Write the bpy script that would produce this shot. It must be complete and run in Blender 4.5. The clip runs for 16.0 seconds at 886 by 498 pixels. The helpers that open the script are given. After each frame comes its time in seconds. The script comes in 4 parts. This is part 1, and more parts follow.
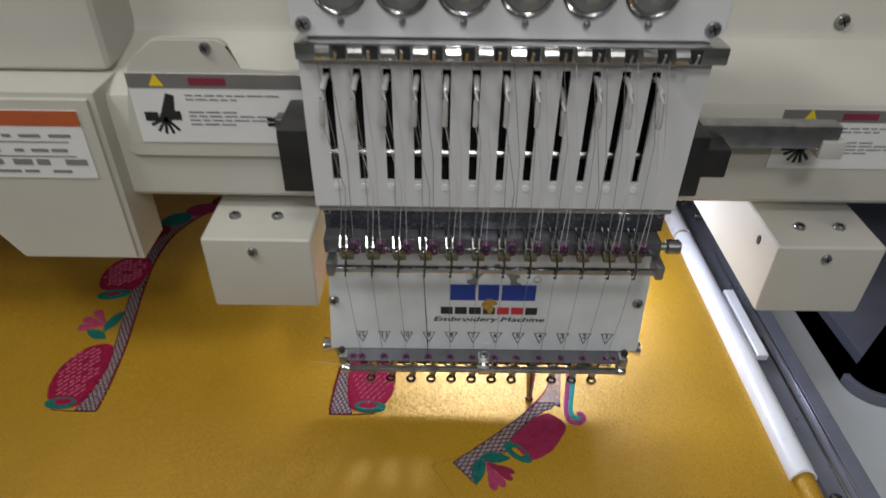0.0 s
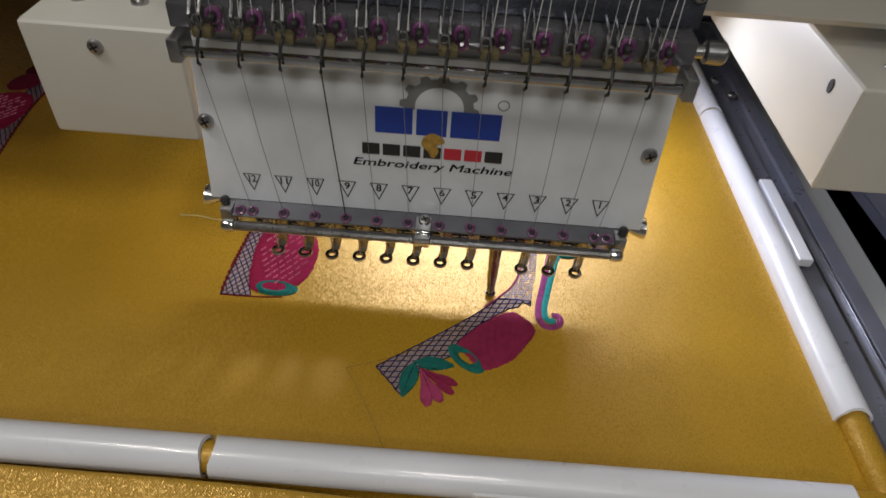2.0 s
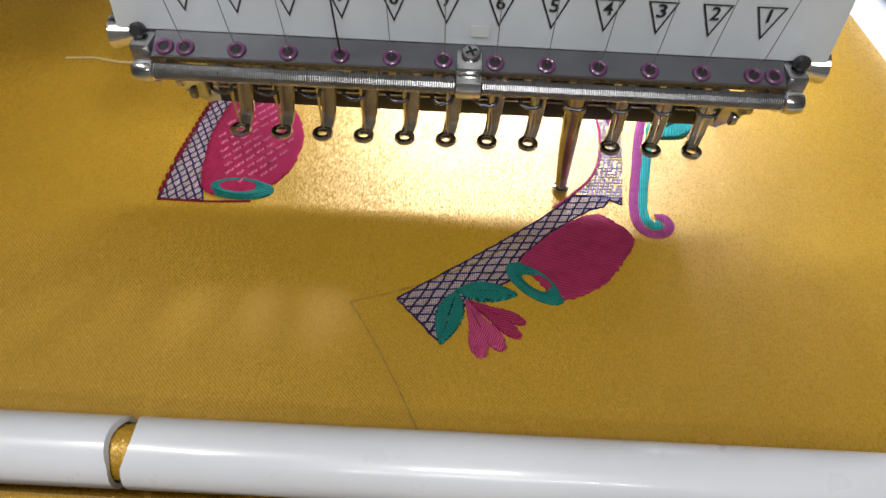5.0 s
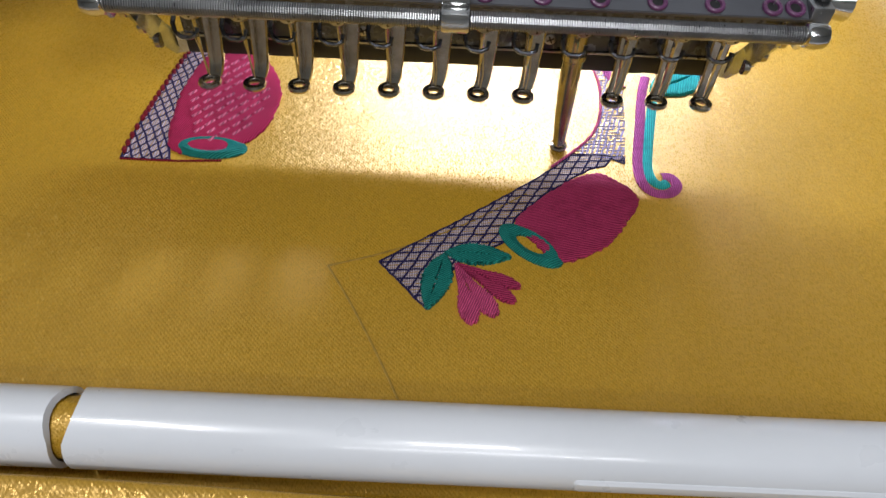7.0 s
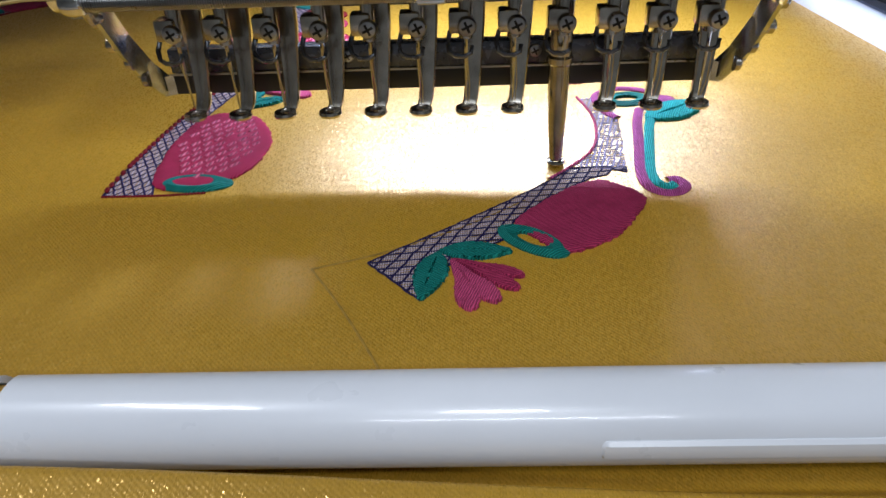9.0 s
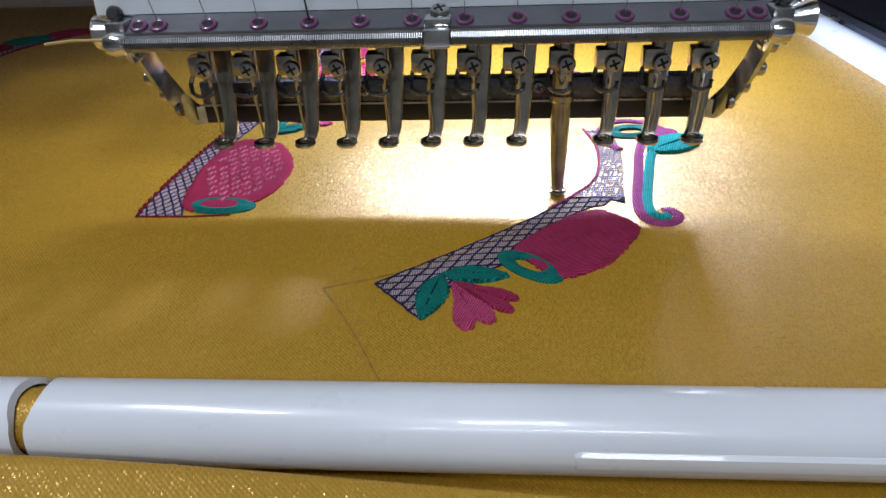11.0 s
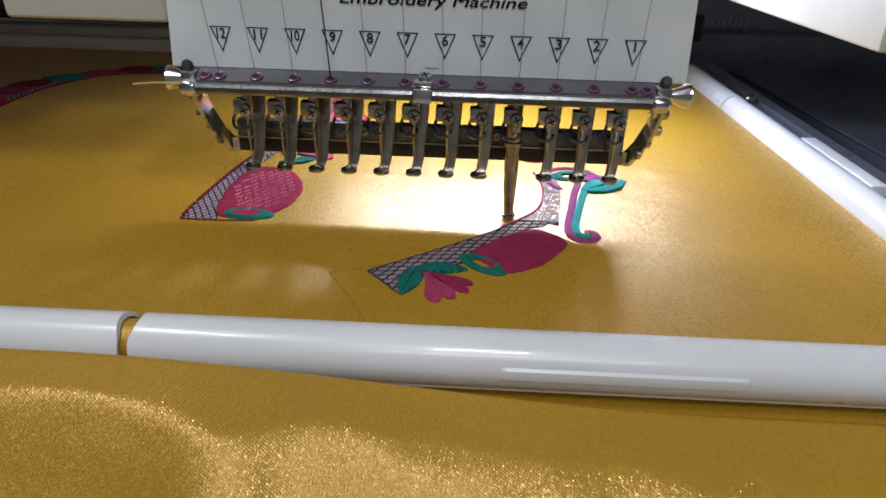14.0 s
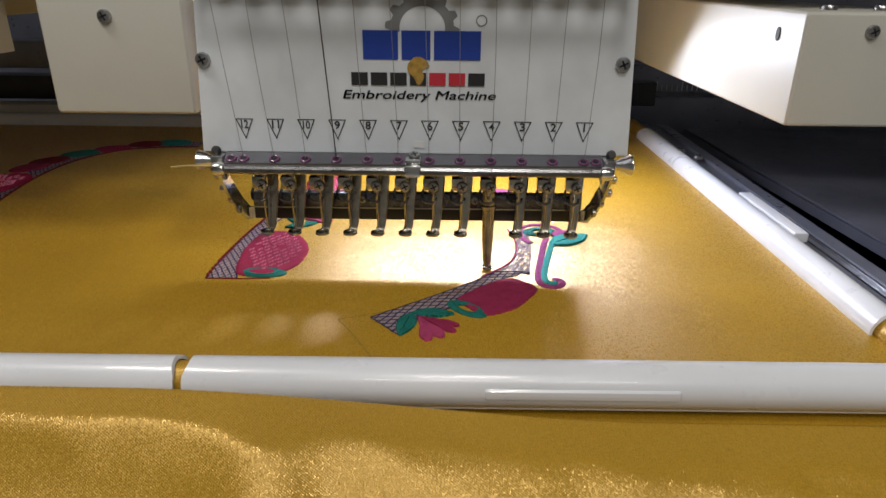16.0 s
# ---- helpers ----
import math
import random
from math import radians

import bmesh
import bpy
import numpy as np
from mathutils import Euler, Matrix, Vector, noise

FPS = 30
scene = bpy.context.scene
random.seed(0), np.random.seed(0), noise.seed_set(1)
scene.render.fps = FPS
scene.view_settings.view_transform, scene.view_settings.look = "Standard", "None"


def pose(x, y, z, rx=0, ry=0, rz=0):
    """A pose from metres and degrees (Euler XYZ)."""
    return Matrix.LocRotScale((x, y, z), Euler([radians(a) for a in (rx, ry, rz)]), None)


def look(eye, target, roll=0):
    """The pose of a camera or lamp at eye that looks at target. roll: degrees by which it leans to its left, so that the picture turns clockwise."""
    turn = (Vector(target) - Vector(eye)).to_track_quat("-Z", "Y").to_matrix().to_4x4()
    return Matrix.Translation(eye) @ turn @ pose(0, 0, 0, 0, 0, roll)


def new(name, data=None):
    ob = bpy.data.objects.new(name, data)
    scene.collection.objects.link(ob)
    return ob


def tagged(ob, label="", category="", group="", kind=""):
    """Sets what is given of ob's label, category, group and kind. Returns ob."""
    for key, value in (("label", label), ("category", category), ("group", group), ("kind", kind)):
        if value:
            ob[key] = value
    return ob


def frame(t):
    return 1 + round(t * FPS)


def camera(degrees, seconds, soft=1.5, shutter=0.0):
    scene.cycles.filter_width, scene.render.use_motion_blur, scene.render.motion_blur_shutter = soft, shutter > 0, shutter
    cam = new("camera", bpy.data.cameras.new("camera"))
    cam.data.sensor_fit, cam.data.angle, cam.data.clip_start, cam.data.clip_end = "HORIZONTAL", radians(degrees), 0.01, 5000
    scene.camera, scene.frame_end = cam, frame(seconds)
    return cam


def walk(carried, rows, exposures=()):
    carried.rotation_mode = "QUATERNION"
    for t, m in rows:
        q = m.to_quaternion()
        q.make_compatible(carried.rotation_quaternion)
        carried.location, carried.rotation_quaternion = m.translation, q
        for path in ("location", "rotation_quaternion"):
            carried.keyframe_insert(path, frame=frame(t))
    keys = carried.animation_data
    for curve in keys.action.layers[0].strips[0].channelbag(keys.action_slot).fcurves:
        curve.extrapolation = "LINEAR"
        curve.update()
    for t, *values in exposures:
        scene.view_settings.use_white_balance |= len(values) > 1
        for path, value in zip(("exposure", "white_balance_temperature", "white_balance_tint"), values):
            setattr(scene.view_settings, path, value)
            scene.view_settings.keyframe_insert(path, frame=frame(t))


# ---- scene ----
cam = camera(68.00, 16.0, shutter=0.4)
PATH = [
    (0.0, -0.0356, -0.4051, 0.4698, 53.48, 0.85, -0.23),
    (0.5, -0.0135, -0.3700, 0.4275, 51.02, 0.65, -0.07),
    (1.0, 0.0002, -0.3441, 0.3930, 49.89, 1.03, -0.27),
    (1.5, 0.0194, -0.3277, 0.3691, 48.04, 1.67, 1.61),
    (2.0, 0.0129, -0.3152, 0.3280, 47.28, 4.40, 0.11),
    (2.5, 0.0114, -0.2939, 0.3020, 47.38, 2.38, 0.60),
    (3.0, 0.0008, -0.2706, 0.2535, 46.41, 1.99, 1.38),
    (3.5, -0.0050, -0.2448, 0.2247, 44.81, 2.80, 0.43),
    (4.0, -0.0062, -0.2369, 0.2190, 43.49, 2.63, 0.23),
    (6.5, -0.0049, -0.2224, 0.1825, 41.93, 3.45, -0.63),
    (7.0, -0.0015, -0.2237, 0.1795, 41.87, 2.90, -0.41),
    (7.5, -0.0038, -0.2259, 0.1678, 44.96, 3.95, -1.60),
    (8.0, -0.0018, -0.2225, 0.1453, 49.29, 0.69, -0.04),
    (8.5, 0.0034, -0.2364, 0.1210, 55.16, -1.47, 0.90),
    (11.0, 0.0164, -0.2594, 0.1326, 58.10, -2.34, 4.45),
    (11.5, 0.0184, -0.2719, 0.1285, 59.28, -1.02, 3.51),
    (12.0, 0.0157, -0.2983, 0.1306, 59.74, -0.11, 6.02),
    (12.5, 0.0152, -0.3131, 0.1404, 61.24, 0.44, 5.46),
    (13.0, 0.0166, -0.3213, 0.1470, 62.08, 0.63, 3.65),
    (13.5, 0.0240, -0.3272, 0.1570, 62.65, 0.41, 3.67),
    (14.0, 0.0208, -0.3431, 0.1541, 62.75, 1.66, 1.70),
    (14.5, 0.0167, -0.3607, 0.1632, 65.08, 1.16, 0.36),
    (15.0, 0.0156, -0.3793, 0.1685, 66.28, 1.51, 0.04),
    (15.5, 0.0161, -0.3985, 0.1735, 67.49, 0.56, 0.30),
    (16.0, 0.0180, -0.4004, 0.1798, 67.44, 0.67, 0.03),
]
walk(cam, [(t, pose(x, y, z, 0, 0, yaw) @ pose(0, 0, 0, tilt, 0, 0) @ pose(0, 0, 0, 0, 0, roll)) for t, x, y, z, tilt, roll, yaw in PATH], exposures=[(0, 0.1, 6900, 10), (0.5, -0.18, 7100, 12), (1.0, -0.2, 7200, 12), (2, -0.15, 7200, 12), (3, 0.32, 7000, 11), (3.5, 0.48, 7100, 11), (4, 0.5, 7000, 10), (7, 0.46, 6500, 10), (8.5, 0.38, 6050, 10), (11, 0.34, 5950, 10), (12, 0.08, 6250, 10), (12.5, 0.02, 6450, 10), (13, 0.15, 6550, 10), (13.5, 0.22, 6500, 10), (16, 0.25, 7200, 11)])

# ---- light and exposure ----
scene.view_settings.exposure = 0.0
world = bpy.data.worlds.new("room_air")
world.use_nodes = True
world.node_tree.nodes["Background"].inputs[0].default_value = (0.8, 0.88, 1.0, 1)
world.node_tree.nodes["Background"].inputs[1].default_value = 0.05
scene.world = world


def lamp(name, kind, m, watts, colour, size=0.1, size_y=None):
    d = bpy.data.lights.new(name, kind)
    d.energy, d.color = watts, colour
    if kind == "AREA":
        d.shape, d.size, d.size_y = "RECTANGLE", size, size_y or size
    else:
        d.shadow_soft_size = size
    ob = new(name, d)
    ob.matrix_world = m
    return ob


# fluorescent fittings on the ceiling and the row of sewing lamps under the arm
lamp("ceiling_tube_light", "AREA", look((-0.80, -0.45, 1.74), (-0.30, -0.05, 0.0)), 10.8, (0.96, 0.98, 1.0), 0.60, 0.16)
lamp("ceiling_lamp", "AREA", look((0.10, -1.15, 1.74), (0.0, 0.0, 0.1)), 10.0, (0.96, 0.98, 1.0), 0.34, 0.34)
lamp("ceiling_tube_light", "AREA", look((0.25, -2.1, 1.74), (0.25, -1.2, -0.6)), 13.0, (0.95, 0.98, 1.0), 1.25, 0.16)
for lx, lz, watts in ((-0.045, 0.158, 0.42), (0.013, 0.153, 0.42), (0.071, 0.147, 0.40), (0.120, 0.140, 0.31), (0.178, 0.135, 0.14)):
    lamp("sewing_lamp", "AREA", look((lx, 0.216, lz), (lx, 0.10, 0.0)), watts, (0.70, 0.785, 1.0), 0.030, 0.014)

# ---- materials ----
def material(name, colour, rough=0.5, metal=0.0, vary=0.08, scale=30.0, bump=0.0, bump_scale=400.0, coat=0.0, dirt=None):
    """A surface with cloudy tone, uneven gloss and fine relief."""
    m = bpy.data.materials.new(name)
    m.use_nodes = True
    nt = m.node_tree
    b = nt.nodes["Principled BSDF"]
    b.inputs["Metallic"].default_value = metal
    b.inputs["Coat Weight"].default_value = coat
    tc = nt.nodes.new("ShaderNodeTexCoord")
    n1 = nt.nodes.new("ShaderNodeTexNoise")
    n1.inputs["Scale"].default_value, n1.inputs["Detail"].default_value = scale, 6
    nt.links.new(tc.outputs["Object"], n1.inputs["Vector"])
    mix = nt.nodes.new("ShaderNodeMix")
    mix.data_type = "RGBA"
    lo = [c * (1 - vary) for c in colour] if dirt is None else list(dirt)
    hi = [min(1, c * (1 + vary)) for c in colour]
    mix.inputs["A"].default_value, mix.inputs["B"].default_value = (*lo, 1), (*hi, 1)
    ramp = nt.nodes.new("ShaderNodeMapRange")
    ramp.inputs["From Min"].default_value, ramp.inputs["From Max"].default_value = 0.3, 0.7 if dirt is None else 0.45
    nt.links.new(n1.outputs["Fac"], ramp.inputs["Value"])
    nt.links.new(ramp.outputs["Result"], mix.inputs["Factor"])
    nt.links.new(mix.outputs["Result"], b.inputs["Base Color"])
    n2 = nt.nodes.new("ShaderNodeTexNoise")
    n2.inputs["Scale"].default_value, n2.inputs["Detail"].default_value = scale * 6, 4
    nt.links.new(tc.outputs["Object"], n2.inputs["Vector"])
    r = nt.nodes.new("ShaderNodeMapRange")
    r.inputs["To Min"].default_value, r.inputs["To Max"].default_value = max(0.02, rough - 0.08), min(1, rough + 0.08)
    nt.links.new(n2.outputs["Fac"], r.inputs["Value"])
    nt.links.new(r.outputs["Result"], b.inputs["Roughness"])
    if bump:
        n3 = nt.nodes.new("ShaderNodeTexNoise")
        n3.inputs["Scale"].default_value = bump_scale
        nt.links.new(tc.outputs["Object"], n3.inputs["Vector"])
        bp = nt.nodes.new("ShaderNodeBump")
        bp.inputs["Strength"].default_value, bp.inputs["Distance"].default_value = bump, 0.0004
        nt.links.new(n3.outputs["Fac"], bp.inputs["Height"])
        nt.links.new(bp.outputs["Normal"], b.inputs["Normal"])
    return m


def thread_material(name, colour, angle=0.0, pitch=0.0008, second=None):
    """Satin stitch: fine parallel threads with a silky gloss."""
    m = bpy.data.materials.new(name)
    m.use_nodes = True
    nt = m.node_tree
    b = nt.nodes["Principled BSDF"]
    b.inputs["Roughness"].default_value = 0.68
    b.inputs["Specular IOR Level"].default_value = 0.12
    tc = nt.nodes.new("ShaderNodeTexCoord")
    mp = nt.nodes.new("ShaderNodeMapping")
    mp.inputs["Rotation"].default_value = (0, 0, radians(angle))
    nt.links.new(tc.outputs["Object"], mp.inputs["Vector"])
    w = nt.nodes.new("ShaderNodeTexWave")
    w.inputs["Scale"].default_value, w.inputs["Distortion"].default_value = 0.314 / pitch, 2.0
    w.inputs["Detail"].default_value = 2
    nt.links.new(mp.outputs["Vector"], w.inputs["Vector"])
    n = nt.nodes.new("ShaderNodeTexNoise")
    n.inputs["Scale"].default_value = 260
    nt.links.new(tc.outputs["Object"], n.inputs["Vector"])
    mul = nt.nodes.new("ShaderNodeMath")
    mul.operation = "MULTIPLY"
    nt.links.new(w.outputs["Fac"], mul.inputs[0])
    nt.links.new(n.outputs["Fac"], mul.inputs[1])
    mr = nt.nodes.new("ShaderNodeMapRange")
    mr.inputs["From Min"].default_value, mr.inputs["From Max"].default_value = 0.05, 0.45
    nt.links.new(mul.outputs["Value"], mr.inputs["Value"])
    mix = nt.nodes.new("ShaderNodeMix")
    mix.data_type = "RGBA"
    mix.inputs["A"].default_value = (*[c * 0.55 for c in colour], 1)
    mix.inputs["B"].default_value = (*(second or [min(1, c * 1.2 + 0.01) for c in colour]), 1)
    nt.links.new(mr.outputs["Result"], mix.inputs["Factor"])
    nt.links.new(mix.outputs["Result"], b.inputs["Base Color"])
    bp = nt.nodes.new("ShaderNodeBump")
    bp.inputs["Strength"].default_value, bp.inputs["Distance"].default_value = 1.0, 0.0005
    nt.links.new(w.outputs["Fac"], bp.inputs["Height"])
    nt.links.new(bp.outputs["Normal"], b.inputs["Normal"])
    return m


def satin_material():
    """Gold tissue silk: a fine twill of dull and metallic threads with scattered glints."""
    m = bpy.data.materials.new("gold_satin")
    m.use_nodes = True
    nt = m.node_tree
    b = nt.nodes["Principled BSDF"]
    tc = nt.nodes.new("ShaderNodeTexCoord")
    cloud = nt.nodes.new("ShaderNodeTexNoise")
    cloud.inputs["Scale"].default_value, cloud.inputs["Detail"].default_value = 7, 5
    nt.links.new(tc.outputs["Object"], cloud.inputs["Vector"])
    mix = nt.nodes.new("ShaderNodeMix")
    mix.data_type = "RGBA"
    mix.inputs["A"].default_value, mix.inputs["B"].default_value = (0.387, 0.211, 0.013, 1), (0.586, 0.330, 0.022, 1)
    nt.links.new(cloud.outputs["Fac"], mix.inputs["Factor"])
    # slub: threads stretched across the cloth
    mp = nt.nodes.new("ShaderNodeMapping")
    mp.inputs["Scale"].default_value = (260, 1500, 1)
    nt.links.new(tc.outputs["Object"], mp.inputs["Vector"])
    slub = nt.nodes.new("ShaderNodeTexNoise")
    slub.inputs["Scale"].default_value, slub.inputs["Detail"].default_value = 1.0, 2
    nt.links.new(mp.outputs["Vector"], slub.inputs["Vector"])
    mix2 = nt.nodes.new("ShaderNodeMix")
    mix2.data_type, mix2.blend_type = "RGBA", "MULTIPLY"
    mix2.inputs["Factor"].default_value = 0.35
    nt.links.new(mix.outputs["Result"], mix2.inputs["A"])
    sr = nt.nodes.new("ShaderNodeMapRange")
    sr.inputs["From Min"].default_value, sr.inputs["From Max"].default_value = 0.3, 0.7
    sr.inputs["To Min"].default_value, sr.inputs["To Max"].default_value = 0.55, 1.0
    nt.links.new(slub.outputs["Fac"], sr.inputs["Value"])
    nt.links.new(sr.outputs["Result"], mix2.inputs["B"])
    nt.links.new(mix2.outputs["Result"], b.inputs["Base Color"])
    # glints: cells of metallic yarn
    vor = nt.nodes.new("ShaderNodeTexVoronoi")
    vor.inputs["Scale"].default_value = 1.0
    vmap = nt.nodes.new("ShaderNodeMapping")
    vmap.inputs["Scale"].default_value = (3000, 1050, 2200)
    nt.links.new(tc.outputs["Object"], vmap.inputs["Vector"])
    nt.links.new(vmap.outputs["Vector"], vor.inputs["Vector"])
    gr = nt.nodes.new("ShaderNodeMapRange")
    gr.inputs["From Min"].default_value, gr.inputs["From Max"].default_value = 0.0, 1.0
    gr.inputs["To Min"].default_value, gr.inputs["To Max"].default_value = 0.17, 0.50
    nt.links.new(vor.outputs["Color"], gr.inputs["Value"])
    nt.links.new(gr.outputs["Result"], b.inputs["Roughness"])
    b.inputs["Metallic"].default_value = 0.24
    b.inputs["Coat Weight"].default_value = 0.40
    b.inputs["Coat Roughness"].default_value = 0.56
    # each glint leans its own way
    off = nt.nodes.new("ShaderNodeVectorMath")
    off.operation = "SUBTRACT"
    off.inputs[1].default_value = (0.5, 0.5, 0.5)
    nt.links.new(vor.outputs["Color"], off.inputs[0])
    amt = nt.nodes.new("ShaderNodeVectorMath")
    amt.operation = "SCALE"
    amt.inputs["Scale"].default_value = 0.32
    nt.links.new(off.outputs["Vector"], amt.inputs[0])
    geo = nt.nodes.new("ShaderNodeNewGeometry")
    lean = nt.nodes.new("ShaderNodeVectorMath")
    lean.operation = "ADD"
    nt.links.new(geo.outputs["Normal"], lean.inputs[0])
    nt.links.new(amt.outputs["Vector"], lean.inputs[1])
    nm = nt.nodes.new("ShaderNodeVectorMath")
    nm.operation = "NORMALIZE"
    nt.links.new(lean.outputs["Vector"], nm.inputs[0])
    weave = nt.nodes.new("ShaderNodeTexWave")
    weave.inputs["Scale"].default_value, weave.inputs["Distortion"].default_value = 420, 0.6
    weave.bands_direction = "DIAGONAL"
    nt.links.new(tc.outputs["Object"], weave.inputs["Vector"])
    nm2 = nt.nodes.new("ShaderNodeBump")
    nm2.inputs["Strength"].default_value, nm2.inputs["Distance"].default_value = 0.11, 0.0003
    nt.links.new(weave.outputs["Fac"], nm2.inputs["Height"])
    nt.links.new(nm.outputs["Vector"], nm2.inputs["Normal"])
    soft = nt.nodes.new("ShaderNodeTexNoise")
    soft.inputs["Scale"].default_value, soft.inputs["Detail"].default_value = 16, 3
    nt.links.new(tc.outputs["Object"], soft.inputs["Vector"])
    nm3 = nt.nodes.new("ShaderNodeBump")
    nm3.inputs["Strength"].default_value, nm3.inputs["Distance"].default_value = 0.5, 0.004
    nt.links.new(soft.outputs["Fac"], nm3.inputs["Height"])
    nt.links.new(nm2.outputs["Normal"], nm3.inputs["Normal"])
    nt.links.new(nm3.outputs["Normal"], b.inputs["Normal"])
    return m


CREAM = material("cream_powder_coat", (0.51, 0.50, 0.455), 0.42, vary=0.05, scale=9, bump=0.12, bump_scale=900)
CREAM_DARK = material("warm_grey_paint", (0.50, 0.485, 0.44), 0.45, vary=0.05, scale=9, bump=0.12, bump_scale=900)
WHITE = material("white_cover_paint", (0.60, 0.61, 0.635), 0.36, vary=0.06, scale=14, bump=0.08, bump_scale=700, coat=0.15)
PLATE = material("satin_white_sheet", (0.67, 0.71, 0.755), 0.38, vary=0.08, scale=34, bump=0.08, bump_scale=500, coat=0.1)
TUBE = material("milky_white_plastic", (0.67, 0.69, 0.74), 0.30, vary=0.06, scale=12, coat=0.30)
CHROME = material("bright_chrome", (0.62, 0.62, 0.62), 0.16, metal=1.0, vary=0.15, scale=60)
HINGE = material("blued_bright_steel", (0.50, 0.54, 0.66), 0.17, metal=1.0, vary=0.3, scale=110)
STEEL = material("brushed_steel", (0.42, 0.42, 0.43), 0.30, metal=1.0, vary=0.2, scale=80)
STRIP_STEEL = material("dull_blue_steel", (0.11, 0.113, 0.13), 0.45, metal=0.3, vary=0.15, scale=60)
GUNMETAL = material("worn_gunmetal", (0.44, 0.41, 0.36), 0.22, metal=1.0, vary=0.3, scale=120)
SMOKED = material("smoky_steel", (0.115, 0.125, 0.155), 0.27, metal=0.7, vary=0.25, scale=40)
BLACK = material("black_plastic", (0.02, 0.02, 0.021), 0.42, vary=0.3, scale=40)
# DARK: shade of slots and holes put into the colour; also the wheel hubs
DARK = material("recess_shade_and_hub_black", (0.010, 0.010, 0.011), 0.7, vary=0.3, scale=40)
SLATE = material("slate_anodised_rail", (0.17, 0.18, 0.23), 0.30, metal=0.3, vary=0.18, scale=18)
NAVY = material("dark_navy_vinyl", (0.11, 0.115, 0.15), 0.36, vary=0.35, scale=9, bump=0.5, bump_scale=24)
TABLE = material("grey_blue_laminate", (0.45, 0.48, 0.52), 0.34, vary=0.08, scale=8)
PALE = material("pale_green_strip", (0.40, 0.43, 0.38), 0.5, vary=0.12, scale=20)
LEVER = material("pale_polished_steel", (0.68, 0.68, 0.68), 0.24, metal=0.5, vary=0.1, scale=80)
GREYBAR = material("light_grey_profile", (0.50, 0.50, 0.48), 0.4, vary=0.08, scale=12)
PURPLE = material("purple_ceramic", (0.13, 0.040, 0.115), 0.3, vary=0.15, scale=90, coat=0.3)
FELT = material("mustard_felt", (0.10, 0.08, 0.035), 0.9, vary=0.25, scale=200)
CLEAR = material("smoky_acrylic", (0.12, 0.12, 0.13), 0.15, metal=0.5, vary=0.2, scale=60)
INK = material("black_print", (0.02, 0.02, 0.022), 0.45)
BLUE_INK = material("blue_print", (0.012, 0.05, 0.34), 0.4)
RED_INK = material("red_print", (0.52, 0.03, 0.05), 0.4)
GREY_INK = material("grey_print", (0.20, 0.205, 0.21), 0.45)
STICKER = material("white_sticker", (0.70, 0.71, 0.72), 0.4, vary=0.03)
STRIP_GREY = material("grey_sticker_band", (0.16, 0.155, 0.155), 0.45)
ORANGE = material("orange_sticker_band", (0.42, 0.10, 0.035), 0.45)
MAROON = material("maroon_print", (0.20, 0.025, 0.05), 0.45)
YELLOW = material("yellow_warning_print", (0.75, 0.55, 0.02), 0.45)
OCHRE = material("ochre_stain", (0.42, 0.25, 0.05), 0.6, vary=0.3, scale=300)
WHITETHREAD = material("white_thread", (0.5, 0.5, 0.5), 0.6, vary=0.2)
GREYTHREAD = material("grey_thread", (0.22, 0.22, 0.23), 0.6, vary=0.2)
PALETHREAD = material("pale_thread", (0.42, 0.30, 0.11), 0.5, vary=0.2)
FLOOR = material("grey_floor_tile", (0.38, 0.39, 0.40), 0.4, vary=0.1, scale=3)
WALL = material("off_white_wall", (0.55, 0.55, 0.53), 0.8, vary=0.05, scale=2, bump=0.2, bump_scale=60)
SATIN = satin_material()
PINK = thread_material("rose_satin_stitch", (0.38, 0.026, 0.095), 75)
PINK_LIGHT = thread_material("bright_pink_stitch", (0.56, 0.07, 0.19), 20)
TULIP = thread_material("rose_run_stitch", (0.38, 0.009, 0.056), 15, 0.0009, (0.47, 0.020, 0.086))
CRIMSON = thread_material("crimson_stitch", (0.2025, 0.006, 0.015), 45)
TEAL = thread_material("teal_satin_stitch", (0.007, 0.19, 0.16), 60)
AQUA = thread_material("aqua_stitch", (0.02, 0.40, 0.38), 10)
MAGENTA = thread_material("orchid_stitch", (0.44, 0.075, 0.27), 0)
VIOLET = thread_material("indigo_thread", (0.0156, 0.0108, 0.072), 0)
INDIGO_PALE = thread_material("blue_violet_thread", (0.40, 0.36, 0.62), 0)
PALE_PINK = thread_material("pale_pink_stitch", (0.70, 0.19, 0.29), 20)
LILAC = thread_material("pale_lilac_stitch", (0.47, 0.38, 0.43), 0)

# ---- building tools ----
def host(parent):
    """The nearest thing or part that may still carry a child."""
    while parent is not None and parent.parent is not None and parent.parent.parent is not None:
        parent = parent.parent
    return parent


def finish(name, bm, mat, parent=None, label="", smooth=True):
    me = bpy.data.meshes.new(name)
    bmesh.ops.recalc_face_normals(bm, faces=bm.faces)
    bm.to_mesh(me)
    bm.free()
    me.materials.append(mat)
    if smooth:
        me.shade_smooth()
        me.set_sharp_from_angle(angle=radians(35))
    ob = new(name, me)
    ob.parent = host(parent)
    if label:
        ob["label"] = label
    return ob


def part(name, bm, mat, parent, label=""):
    return finish(name, bm, mat, parent, label)


def thing(name, label, category, at=(0, 0, 0), group="", kind=""):
    """An empty at the base of a thing; its parts are built in world places."""
    ob = new(name)
    ob.empty_display_size = 0.02
    return tagged(ob, label, category, group, kind)


